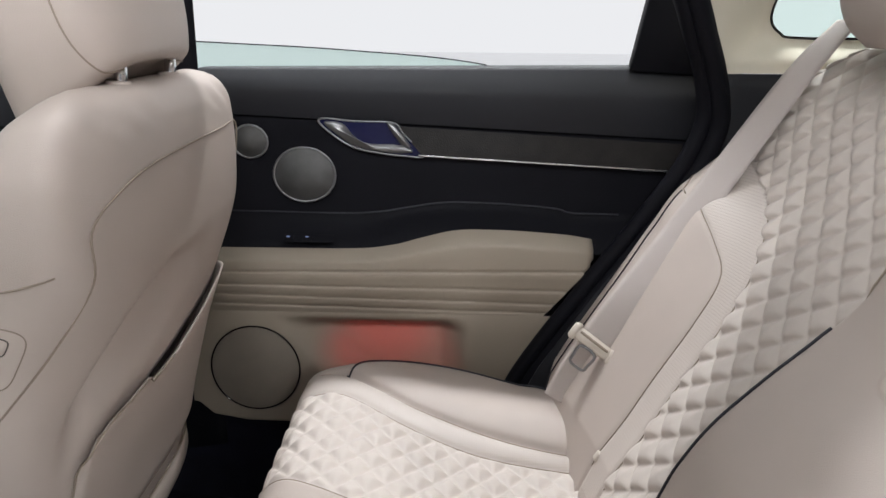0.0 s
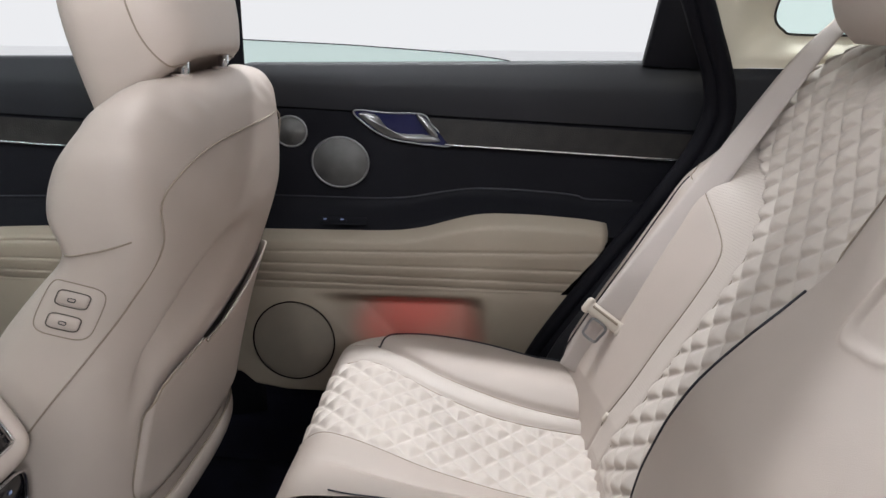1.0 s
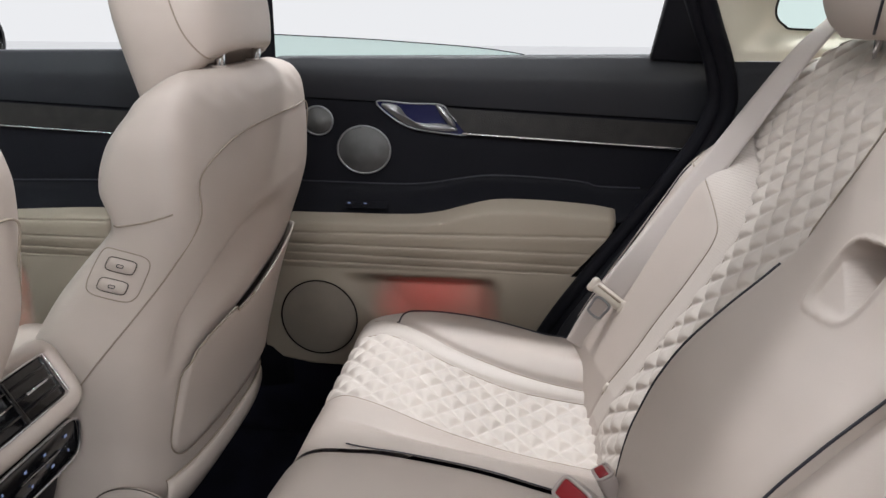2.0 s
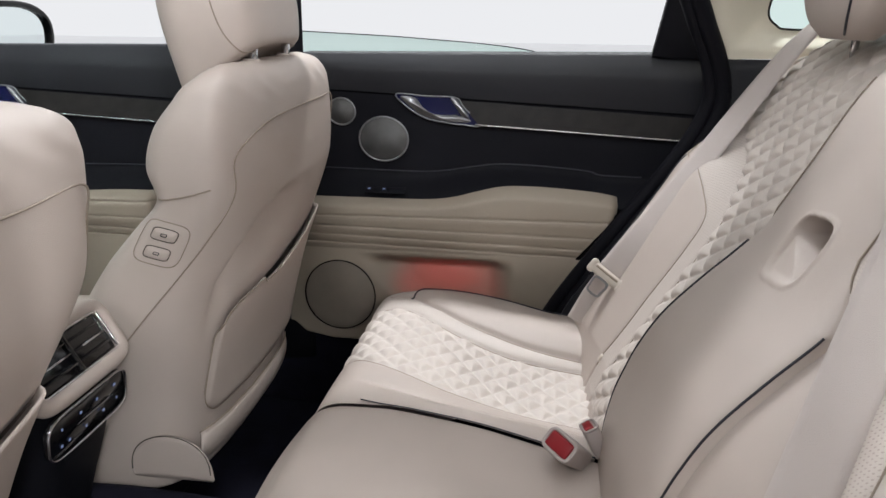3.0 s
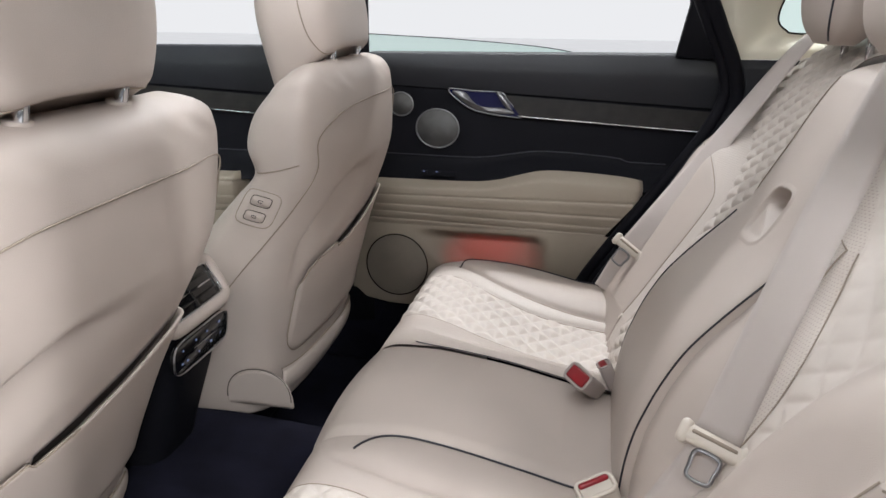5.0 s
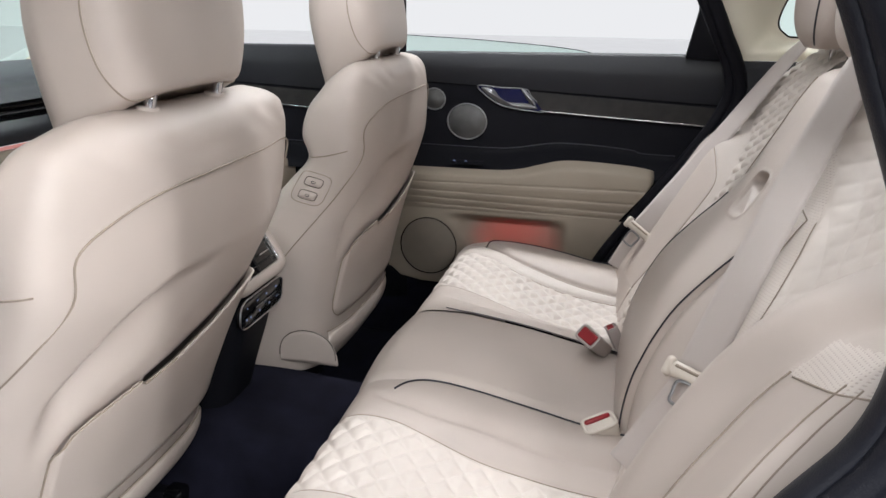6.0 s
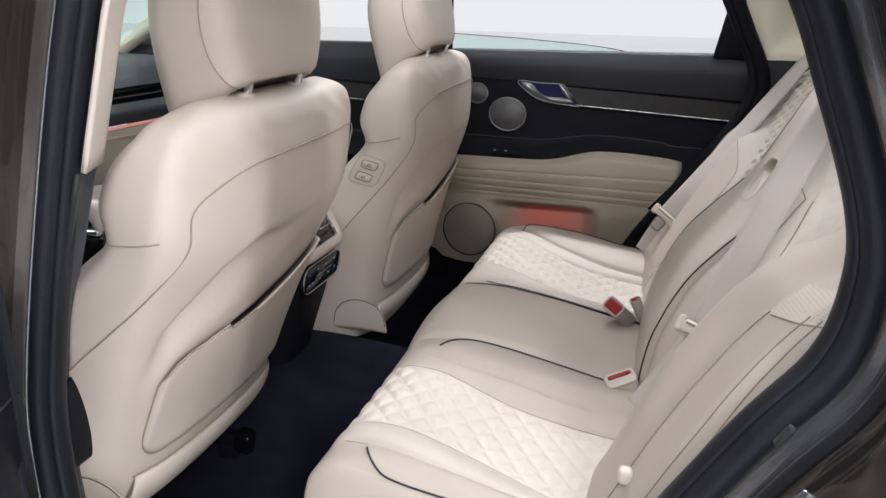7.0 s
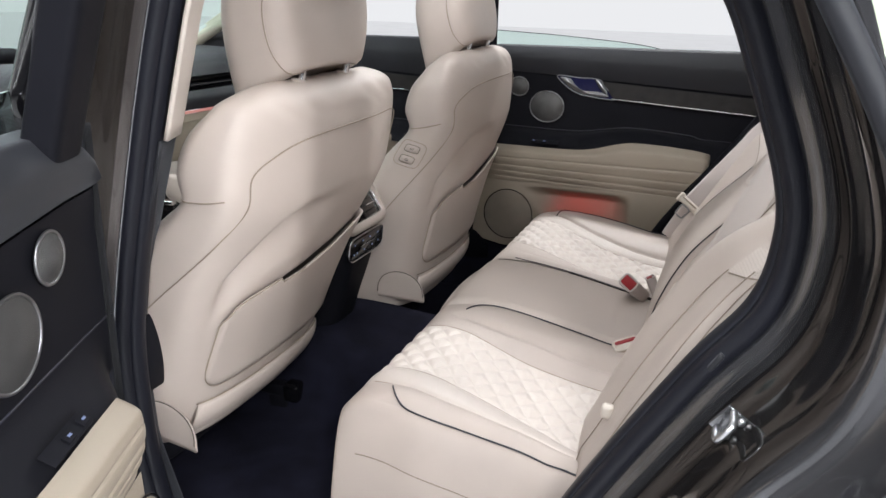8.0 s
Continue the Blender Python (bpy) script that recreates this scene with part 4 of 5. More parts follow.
# the channel's dark reflection is put in as black between the painted parts
for name, mat, first, last, label in (("door_jamb", PAINT, 0, 24, "painted step of the door jamb"), ("jamb_dark_reflection", SHADEBLACK, 24, 60, "channel of the door jamb, coloured black for its dark reflection"), ("jamb_lip", PAINT, 60, 72, "painted outer lip of the door jamb")):
    part(name, sweep_rim([(p.x, p.y) for p in FLANGE[first:last + 1]], wide=0.35), mat, body, label)
SEALING = [(0.010 + 0.014 * math.cos(a), -0.238 + 0.017 * math.sin(a)) for a in (2 * math.pi * k / 14 for k in range(15))]
part("door_seal", sweep_rim(SEALING), RUBBER, body, "black rubber door seal")
LIPS = [(-0.004 + 0.007 * math.cos(a), -0.222 + 0.016 * math.sin(a)) for a in (2 * math.pi * k / 10 for k in range(11))]
part("seal_lip", sweep_rim(LIPS), RUBBER, body)
LIP = smoothed([(0.086, -0.4065, 0), (0.098, -0.412, 0), (0.112, -0.424, 0), (0.128, -0.442, 0), (0.146, -0.456, 0), (0.170, -0.464, 0)], 30)
part("quarter_lip", sweep_rim([(p.x, p.y) for p in LIP], 40, 176), PAINT, body)

# rear quarter panel below the window line
def quarter(u, v):
    z = 0.35 + 0.86 * v
    e = lerp_table([(0.35, 0.075), (0.52, 0.155), (0.73, 0.248), (0.90, 0.343), (1.0, 0.411), (1.095, 0.460), (1.19, 0.440), (1.25, 0.413)], z)[0]
    e += 0.068 + 0.018 * step(0.9, 1.1, z)
    x = e + (1.30 - e) * u
    out = -0.460 - 0.055 * math.sin(math.pi * min(u * 1.3, 1)) * (0.4 + 0.6 * math.sin(math.pi * v)) + 0.06 * step(0.85, 1.0, v) * u
    return Vector((x, out, z))


part("quarter_panel", sheet(quarter, 40, 30), PAINT, body)


# narrow pillar, black frame and glass of the rear quarter window
part("window_trim", sheet(lambda u, v: Vector((lerp_table([(1.17, 0.448), (1.217, 0.424), (1.275, 0.391), (1.335, 0.354), (1.47, 0.27)], 1.17 + 0.30 * v)[0] + 0.026 * u, -0.408 - 0.006 * math.sin(math.pi * u), 1.17 + 0.30 * v)), 6, 20, thick=0.004), DARKTOP, body, "dark grey quarter window trim")
part("window_trim", sheet(lambda u, v: Vector((0.45 + 0.78 * u, -0.410 + 0.02 * v, 1.185 + 0.035 * v)), 8, 4, thick=0.004), GLOSS, body, "gloss black quarter window trim")
qg = part("quarter_glass", sheet(lambda u, v: Vector((lerp_table([(1.17, 0.472), (1.217, 0.448), (1.275, 0.415), (1.335, 0.378), (1.47, 0.294)], 1.20 + 0.27 * v)[0] + 0.65 * u, -0.398 + 0.03 * v, 1.20 + 0.27 * v)), 10, 10, thick=0.003), GREENGLASS, body, "green-tinted rear quarter glass")
qg.visible_shadow = False

# striker on the jamb
striker = thing("door_striker", "zinc-plated steel door striker bolted to the door jamb", "door striker", at=(0.343, -0.314, 0.926))
strike_turn = pose(0, 0, 0, 0, 35, 0) @ Matrix.Scale(0.9, 4)
part("striker_plate", moved(block((0.028, 0.004, 0.036), 0.002, 2, at=(0.004, 0, 0)), strike_turn), PAINT, striker)
part("striker_loop", moved(tube(smoothed([(0, -0.002, -0.014), (0, -0.026, -0.014), (0, -0.034, -0.008), (0, -0.034, 0.008), (0, -0.026, 0.014), (0, -0.002, 0.014)], 24), 0.0042, 10), strike_turn), ZINC, striker)
for s in (-1, 1):
    part("bolt", moved(tube([(0.012, -0.003, s * 0.012), (0.012, -0.008, s * 0.012)], 0.005, 6), strike_turn), ZINC, striker)
clip = part("jamb_clip", block((0.006, 0.010, 0.022), 0.002, 2, at=(0.326, -0.298, 0.980), turn=(0, 30, 0)), DARKTOP, body)
part("bump_stop", moved(block((0.022, 0.012, 0.016), 0.004, 2, at=(0.042, -0.004, 0.002)), strike_turn), RUBBER, striker, "black rubber stop")

# B pillar trim on the near side
PILLAR_LINE = [(0.40, -0.44), (0.6, -0.505), (0.77, -0.513), (0.91, -0.484), (1.135, -0.411), (1.30, -0.361), (1.46, -0.30)]


def pillar_trim(u, z):
    e = lerp_table(PILLAR_LINE, z)[0] - 0.012
    dx, y = lerp_table([(0, 0.004, -0.225), (0.15, -0.003, -0.208), (0.5, -0.020, -0.168), (0.65, -0.037, -0.157), (1, -0.11, -0.150)], u)
    return Vector((e + dx, y, z))


tagged(part("pillar_trim", sheet(lambda u, v: pillar_trim(u, 1.130 + 0.34 * v), 20, 16, thick=0.006), PILLARCLOTH), "ivory upper trim of the door pillar", "pillar trim", kind="structure")
tagged(part("pillar_trim_lower", sheet(lambda u, v: pillar_trim(u, 0.40 + 0.728 * v) + Vector((-0.006, -0.003, 0)), 20, 24, thick=0.006), DARKTOP), "dark grey lower trim of the door pillar", "pillar trim", kind="structure")
sill = sheet(lambda u, v: Vector((-0.55 + 0.68 * u, -0.26 + 0.12 * v, 0.40 - 0.015 * v)), 10, 4, thick=0.01)
tagged(part("door_sill", sill, DARK), "dark plastic sill plate of the doorway", "sill", kind="structure")

# ---- near front door, closed, and the tail of the car ----
nf = thing("front_door", "closed dark grey front door on the driver side", "car door", "car doors")
part("outer_skin", sheet(lambda u, v: Vector((-1.62 + 1.05 * u, -0.41 - 0.03 * math.sin(math.pi * v), 0.35 + 0.82 * v)), 20, 16, thick=0.006), PAINT, nf)
part("inner_trim", sheet(lambda u, v: Vector((-1.60 + 1.02 * u, -0.27 - 0.02 * math.sin(math.pi * v), 0.40 + 0.77 * v)), 20, 16, thick=0.006), DARK, nf)
part("sill_top", sheet(lambda u, v: Vector((-1.60 + 1.02 * u, -0.41 + 0.14 * v, 1.172)), 20, 2, thick=0.006), DARKTOP, nf)
part("window_frame", tube([(-0.520 + 0.10 * k / 8, -0.36 + 0.05 * k / 8, 1.17 + 0.30 * k / 8) for k in range(9)], 0.022, 8), GLOSS, nf)
tail = part("tailgate", sheet(lambda u, v: Vector((1.32 + 0.04 * math.sin(math.pi * v), -0.25 + 1.48 * u, 0.35 + 0.80 * v)), 10, 10, thick=0.02), DARK)
rw = part("rear_window", sheet(lambda u, v: Vector((1.34 - 0.22 * v, -0.22 + 1.42 * u, 1.15 + 0.30 * v)), 6, 4, thick=0.004), PRIVACY)
tagged(rw, "dark privacy glass of the rear window", "window", kind="structure")
tagged(tail, "dark trimmed inside of the tailgate", "tailgate", kind="structure")
for yy in (-0.24, 1.22):
    tagged(part("luggage_wall", sheet(lambda u, v: Vector((0.45 + 0.88 * u, yy, 0.35 + 0.83 * v)), 6, 6, thick=0.01), DARK), "dark luggage space side wall", "trim", kind="structure")

# ---- near rear door, swung open ----
HINGE, SWING = Vector((-0.51, -0.41, 0)), 68.0
near_door = thing("rear_door", "open rear door with dark upper trim, metal speaker grilles and ivory armrest", "car door", "car doors", at=HINGE)
near_door.rotation_euler = (0, 0, radians(-SWING))


def near_place(x, out, z):
    return Vector((x - HINGE.x, (2 * MID - DOOR_Y - out) - HINGE.y, z))


door_panels(near_place, near_door, -0.487, DOOR_EDGE, ARM_TOP, -0.03, closed_door=False)
part("outer_skin", sheet(lambda u, v: near_place(-0.50 + (soft_table(DOOR_EDGE, 0.35 + 0.84 * v)[0] + 0.06 + 0.50) * u, 0.135 + 0.03 * math.sin(math.pi * v) - 0.02 * step(0.96, 1, u), 0.35 + 0.84 * v), 30, 30, thick=0.004), PAINT, near_door)
part("front_edge", sheet(lambda u, v: near_place(-0.490 - 0.022 * math.sin(math.pi * 0.5 * u), -0.005 + 0.14 * u, 0.40 + 0.78 * v), 8, 30), PAINT, near_door)
part("edge_seal", tube([near_place(-0.496, 0.016, 0.45 + 0.72 * k / 30) for k in range(31)], 0.010, 8), RUBBER, near_door)


def door_post(u, v):
    z = 1.12 + 0.36 * v
    a = math.tau * u
    return near_place(-0.420 + 0.05 * v + 0.036 * spow(math.cos(a), 0.4), 0.022 - 0.125 * v + 0.022 * spow(math.sin(a), 0.4), z)


part("window_frame", sheet(door_post, 32, 10, closed=True, caps=True), DARK, near_door, "dark window frame post")
part("frame_edge", tube([door_post(0.5, k / 20) + Vector((-0.004, 0, 0)) for k in range(21)], 0.006, 8), PAINT, near_door)
pg = part("window_pane", sheet(lambda u, v: near_place(-0.44 + 0.54 * u, 0.055, 1.12 + (soft_table([(0, 1.221), (0.1, 1.219), (0.5, 1.209), (0.93, 1.187), (1.0, 1.16)], u)[0] - 1.12) * v), 20, 6, thick=0.004), GREENGLASS, near_door, "half-lowered green-tinted glass")
pg.visible_shadow = False

# ---- far side behind the rear door: black seal, quarter trim, pillar and window ----
FAR_SEAL = smoothed([(0.05, 1.20, 0.50), (0.095, 1.20, 0.60), (0.140, 1.20, 0.69), (0.232, 1.195, 0.83), (0.312, 1.19, 0.945), (0.372, 1.185, 1.04), (0.398, 1.182, 1.11), (0.392, 1.170, 1.160), (0.374, 1.150, 1.205), (0.349, 1.122, 1.250), (0.326, 1.10, 1.295), (0.27, 1.06, 1.40)], 80)
far_body = thing("doorway_seal", "black rubber seal round the closed rear doorway", "door seal", kind="structure")
part("seal", tube(FAR_SEAL, 0.014, 10), DARK, far_body)
part("seal_lip", tube([p + Vector((0.022, -0.004, -0.008)) for p in FAR_SEAL], 0.016, 10), DARK, far_body)


def quarter_trim(u, v):
    z = 0.55 + 0.637 * v
    x0 = lerp_table([(0.5, 0.07), (0.69, 0.16), (0.83, 0.25), (0.945, 0.33), (1.04, 0.39), (1.11, 0.415), (1.19, 0.408)], z)[0]
    return Vector((x0 + (1.0 - x0) * u, 1.185 + 0.004 * math.sin(6 * u), z))


tagged(part("quarter_trim", sheet(quarter_trim, 20, 30, thick=0.01), DARKTOP), "dark grey lower quarter trim beside the rear seat", "trim", kind="structure")


def c_pillar(u, v, side):
    """Ivory trim round the quarter window; a hole with rounded corners is left for the glass."""
    hole = [(0.50, 1.33), (0.487, 1.275), (0.505, 1.248), (0.545, 1.240), (0.75, 1.243), (0.95, 1.26), (0.97, 1.30), (0.93, 1.36), (0.80, 1.40), (0.60, 1.405), (0.53, 1.385)]
    rim = [(0.350, 1.33), (0.384, 1.19), (0.45, 1.188), (0.52, 1.188), (0.75, 1.188), (1.05, 1.188), (1.15, 1.30), (1.1, 1.44), (0.85, 1.50), (0.55, 1.50), (0.295, 1.47)]
    n = len(hole)
    k = u * n
    i = int(k) % n
    t = k - int(k)
    h = smooth_loop(hole, i, t)
    r = smooth_loop(rim, i, t)
    p = Vector(h).lerp(Vector(r), v)
    lift = 0.045 * (1 - step(0.0, 0.75, v))
    y = 1.178 + lift - 0.10 * max(0, p.y - 1.19) / 0.3
    return Vector((p.x, y if side > 0 else 2 * MID - y, p.y))


def smooth_loop(pts, i, t):
    a, b, c, d = (Vector(pts[(i + o) % len(pts)]) for o in (-1, 0, 1, 2))
    return 0.5 * (2 * b + (c - a) * t + (2 * a - 5 * b + 4 * c - d) * t * t + (3 * b - a - 3 * c + d) * t ** 3)


for side in (1, -1):
    cp = thing("pillar_c", "ivory plastic pillar trim round the rear quarter window", "pillar trim", "rear pillars", kind="structure")
    part("trim", sheet(lambda u, v: c_pillar(u, v, side), 110, 14, closed=True), PILLAR, cp)
    part("glass_edge", tube([c_pillar(k / 110, 0.0, side) for k in range(110)], 0.0022, 6, loop=True), GLOSS, cp)
    if side > 0:
        gl = part("quarter_glass", sheet(lambda u, v: Vector((0.46 + 0.55 * u, 1.24 - 0.06 * v, 1.22 + 0.2 * v)), 4, 4, thick=0.003), GREENGLASS, cp, "green-tinted rear quarter glass")
        gl.visible_shadow = False
# near lower quarter trim
tagged(part("quarter_trim", sheet(lambda u, v: (lambda p: Vector((p.x, 2 * MID - p.y, p.z)))(quarter_trim(u, v)), 20, 30, thick=0.01), DARKTOP), "dark grey lower quarter trim beside the rear seat", "trim", kind="structure")

# far door sill and outer footwell wall
tagged(part("footwell_wall", sheet(lambda u, v: Vector((-1.5 + 1.75 * u, 1.25 + 0.01 * math.sin(math.pi * v), 0.36 + 0.20 * v)), 10, 6, thick=0.01), CARPET), "navy carpeted outer footwell wall and sill", "carpet", kind="structure")

# ---- rear centre console ----
console = thing("centre_console", "dark centre console with rear air vents and a touch control panel", "console", at=(-0.48, MID, 0.5))


def console_point(u, v):
    a = 2 * math.pi * u
    z, xr, hw = soft_table([(0, 0.50, -0.55, 0.078), (0.3, 0.62, -0.515, 0.083), (0.6, 0.73, -0.482, 0.090), (0.80, 0.79, -0.483, 0.094), (0.9, 0.805, -0.492, 0.094), (1, 0.812, -0.50, 0.090)], v)
    n = 2 / 5
    return Vector((xr - 0.2 + 0.2 * spow(math.sin(a), n) + 0.48, hw * spow(math.cos(a), n), z - 0.5))


part("console_back", sheet(console_point, 48, 24, closed=True, caps=True), DARK, console)


def vent_shell(u, v):
    a = 2 * math.pi * u
    z, xr, hw = soft_table([(0, 0.795, -0.486, 0.094), (0.2, 0.80, -0.481, 0.101), (0.6, 0.85, -0.510, 0.101), (0.85, 0.882, -0.535, 0.098), (1, 0.892, -0.56, 0.090)], v)
    return Vector((xr - 0.25 + 0.25 * spow(math.sin(a), 0.4) + 0.48, hw * spow(math.cos(a), 0.4), z - 0.5))


shell = part("vent_housing", sheet(vent_shell, 48, 16, closed=True, caps=True), LEATHER, console, "ivory console end round the vents")
VENT = pose(-0.015, 0, 0.342, 0, -30, 0)
part("vent_recess", moved(block((0.012, 0.160, 0.058), 0.004, 2, at=(0.002, 0, 0)), VENT), GLOSS, console)
ring = [(0.0095, s * 0.080, t * 0.029) for s, t in ((-1, -1), (1, -1), (1, 1), (-1, 1))]
bmv = tube(smoothed([Vector(ring[0]).lerp(Vector(ring[1]), 0.03), Vector(ring[0]).lerp(Vector(ring[1]), 0.97), Vector(ring[1]).lerp(Vector(ring[2]), 0.08), Vector(ring[1]).lerp(Vector(ring[2]), 0.92), Vector(ring[2]).lerp(Vector(ring[3]), 0.03), Vector(ring[2]).lerp(Vector(ring[3]), 0.97), Vector(ring[3]).lerp(Vector(ring[0]), 0.08), Vector(ring[3]).lerp(Vector(ring[0]), 0.92)], 48, loop=True), 0.0020, 8, loop=True)
part("vent_frame", moved(bmv, VENT), CHROME, console, "satin chrome vent frame")
surround = [Vector((0.0045, 0.092 * spow(math.cos(math.tau * k / 96), 0.26), 0.040 * spow(math.sin(math.tau * k / 96), 0.36))) for k in range(96)]
part("vent_surround", moved(tube(surround, 0.0115, 12, loop=True), VENT), LEATHER, console, "padded ivory surround of the vents")
for s in (-1, 1):
    for t in (-1, 0, 1):
        slat = part("vent_slat", moved(block((0.010, 0.070, 0.0035), 0.001, 1, at=(0.008, s * 0.039, 0.015 * t)), VENT), GLOSS, console)
    part("slat_strip", moved(block((0.002, 0.040, 0.003), 0.0008, 1, at=(0.014, s * 0.039, 0.0)), VENT), CHROME, console)
part("vent_divider", moved(block((0.012, 0.008, 0.056), 0.002, 1, at=(0.007, 0, 0)), VENT), GLOSS, console)
PANEL = pose(0.004, 0, 0.262, 0, 5, 0)
edge = [Vector((0.0035, 0.087 * spow(math.cos(math.tau * k / 96), 0.28), 0.029 * spow(math.sin(math.tau * k / 96), 0.55))) for k in range(96)]
panel = part("control_panel", moved(plate([(p.y, p.z) for p in edge], 0.0065, 0.002), PANEL @ pose(-0.004, 0, 0, 0, 0, 90)), GLOSS, console, "black touch panel with lit icons")
part("panel_frame", moved(tube(edge, 0.0018, 8, loop=True), PANEL), CHROME, panel, "chrome panel frame")
part("panel_line", moved(block((0.002, 0.075, 0.0012), 0.0004, 1, at=(0.0036, 0.008, 0)), PANEL), CHROME, panel)
for y, z, w in ((-0.062, -0.012, 0.008), (-0.046, -0.012, 0.008), (-0.020, 0.012, 0.008), (0.016, 0.012, 0.008), (-0.010, -0.013, 0.006), (0.030, -0.012, 0.009), (0.058, 0.012, 0.009), (0.062, -0.010, 0.004), (-0.06, 0.010, 0.005)):
    part("icon", moved(block((0.001, w * 0.55, 0.0038), 0.0004, 1, at=(0.0036, y, z)), PANEL), ICON, panel)

# seat rail on the floor, and the dark cover at the pillar's foot
rail = thing("seat_rail", "black steel seat rail end on the carpet", "seat rail", at=(-0.60, 0.295, 0.40))
part("rail", block((0.16, 0.032, 0.030), 0.006, 2, at=(-0.05, 0, 0.045)), DARK, rail)
part("rail_cap", block((0.040, 0.044, 0.046), 0.010, 3, at=(0.035, 0, 0.045)), GLOSS, rail, "glossy black rail end cap")
part("rail_foot", block((0.050, 0.036, 0.040), 0.006, 2, at=(0.0, 0, 0.015)), DARK, rail)
cover = part("anchor_cover", sheet(lambda u, v: Vector((-0.530 + 0.014 * math.sin(math.pi * v) ** 0.6 * math.cos(math.pi * (u - 0.5)), -0.195 + 0.045 * math.sin(math.pi * (u - 0.5)), 0.70 + 0.13 * v)), 16, 24, thick=0.003), DARK)
tagged(cover, "dark plastic belt anchor cover at the pillar's foot", "trim", kind="structure")

# front part of the console, between the seats
front_console = thing("front_console", "ivory armrest box and glossy black selector console", "console", at=(-0.9, MID, 0.5))
part("armrest_box", block((0.34, 0.20, 0.34), 0.03, 4, at=(0.14, 0, 0.20)), LEATHER, front_console)
part("selector_deck", block((0.46, 0.24, 0.26), 0.02, 3, at=(-0.25, 0, 0.20)), GLOSS, front_console)
part("deck_trim", block((0.44, 0.018, 0.012), 0.004, 2, at=(-0.25, -0.118, 0.332)), CHROME, front_console)
for dx, dy, r in ((-0.14, -0.03, 0.032), (-0.26, 0.0, 0.036)):
    knob = part("selector_knob", sheet(lambda u, v: Vector((dx + r * (1 - 0.25 * v) * math.cos(math.tau * u), dy + r * (1 - 0.25 * v) * math.sin(math.tau * u), 0.33 + 0.03 * v)), 20, 3, closed=True, caps=True), CHROME, front_console, "chrome rotary knob")
for k in range(5):
    part("button", block((0.03, 0.02, 0.006), 0.002, 1, at=(-0.10 - 0.05 * k, 0.07, 0.334)), CHROME, front_console)

# ---- dashboard ----
dash = thing("dashboard", "dark padded dashboard with a red light line and ivory glovebox", "dashboard", at=(-1.3, MID, 0.7))


def dash_sheet(profile, name, mat, label=""):
    pts = smoothed([(x, 0, z) for x, z in profile], 4 * (len(profile) - 1)) if len(profile) > 2 else [Vector((x, 0, z)) for x, z in profile]

    def f(u, v):
        p = pts[min(int(round(v * (len(pts) - 1))), len(pts) - 1)]
        y = -0.68 + 1.37 * u
        bow = 0.10 * (2 * u - 1) ** 2
        return Vector((p.x + 1.3 + bow, y, p.z - 0.7 + 0.012 * (2 * u - 1) ** 2))
    return part(name, sheet(f, 40, len(pts) - 1), mat, dash, label)


dash_sheet([(-1.75, 1.12), (-1.55, 1.125), (-1.40, 1.118), (-1.33, 1.095), (-1.305, 1.062)], "top_pad", DARKTOP, "grey padded dashboard top")
dash_sheet([(-1.305, 1.062), (-1.335, 1.055), (-1.335, 1.025), (-1.30, 1.020)], "vent_band", GLOSS)
dash_sheet([(-1.318, 1.036), (-1.318, 1.039)], "chrome_line", CHROME)
dash_sheet([(-1.30, 1.020), (-1.285, 0.995), (-1.29, 0.965)], "lower_pad", DARKTOP)
dash_sheet([(-1.289, 0.964), (-1.286, 0.956)], "light_line", REDGLOW, "red ambient light line")
dash_sheet([(-1.289, 0.955), (-1.285, 0.90), (-1.30, 0.80), (-1.36, 0.68), (-1.48, 0.55)], "glovebox_panel", TRIM, "ivory lower dashboard with glovebox")
part("glovebox_latch", block((0.012, 0.05, 0.022), 0.004, 2, at=(0.02, 0.34, 0.205)), SEAM, dash)
part("seam", tube([Vector((0.018 + 0.10 * ((0.16 + 0.5 * k / 20) / 0.685) ** 2, 0.16 + 0.5 * k / 20, 0.236)) for k in range(21)], 0.0015, 6), SEAM, dash)

# steering wheel
wheel = thing("steering_wheel", "black leather steering wheel on the driver side", "steering wheel", at=(-1.02, 0.10, 1.02))
WT = pose(0, 0, 0, 0, 65, 0)
part("wheel_rim", moved(tube([(0.185 * math.cos(math.tau * k / 48), 0.185 * math.sin(math.tau * k / 48), 0) for k in range(48)], 0.016, 12, loop=True), WT), DARK, wheel)
part("wheel_hub", moved(block((0.13, 0.15, 0.05), 0.02, 3), WT), DARK, wheel)
for a in (0, 180, 270):
    part("wheel_spoke", moved(block((0.03, 0.17, 0.016), 0.006, 2, at=(0, 0.10, 0)), WT @ pose(0, 0, 0, 0, 0, a)), GLOSS, wheel)

# ---- windscreen and A pillar ----
ws = part("windscreen", sheet(lambda u, v: Vector((-1.75 + 1.0 * v + 0.12 * (2 * u - 1) ** 2 * (1 - v), -0.22 + 1.42 * u, 1.12 + 0.36 * v - 0.03 * (2 * u - 1) ** 4)), 16, 10, thick=0.004), GREENGLASS)
ws.visible_shadow = False
tagged(ws, "green-tinted raked windscreen glass", "window", kind="structure")
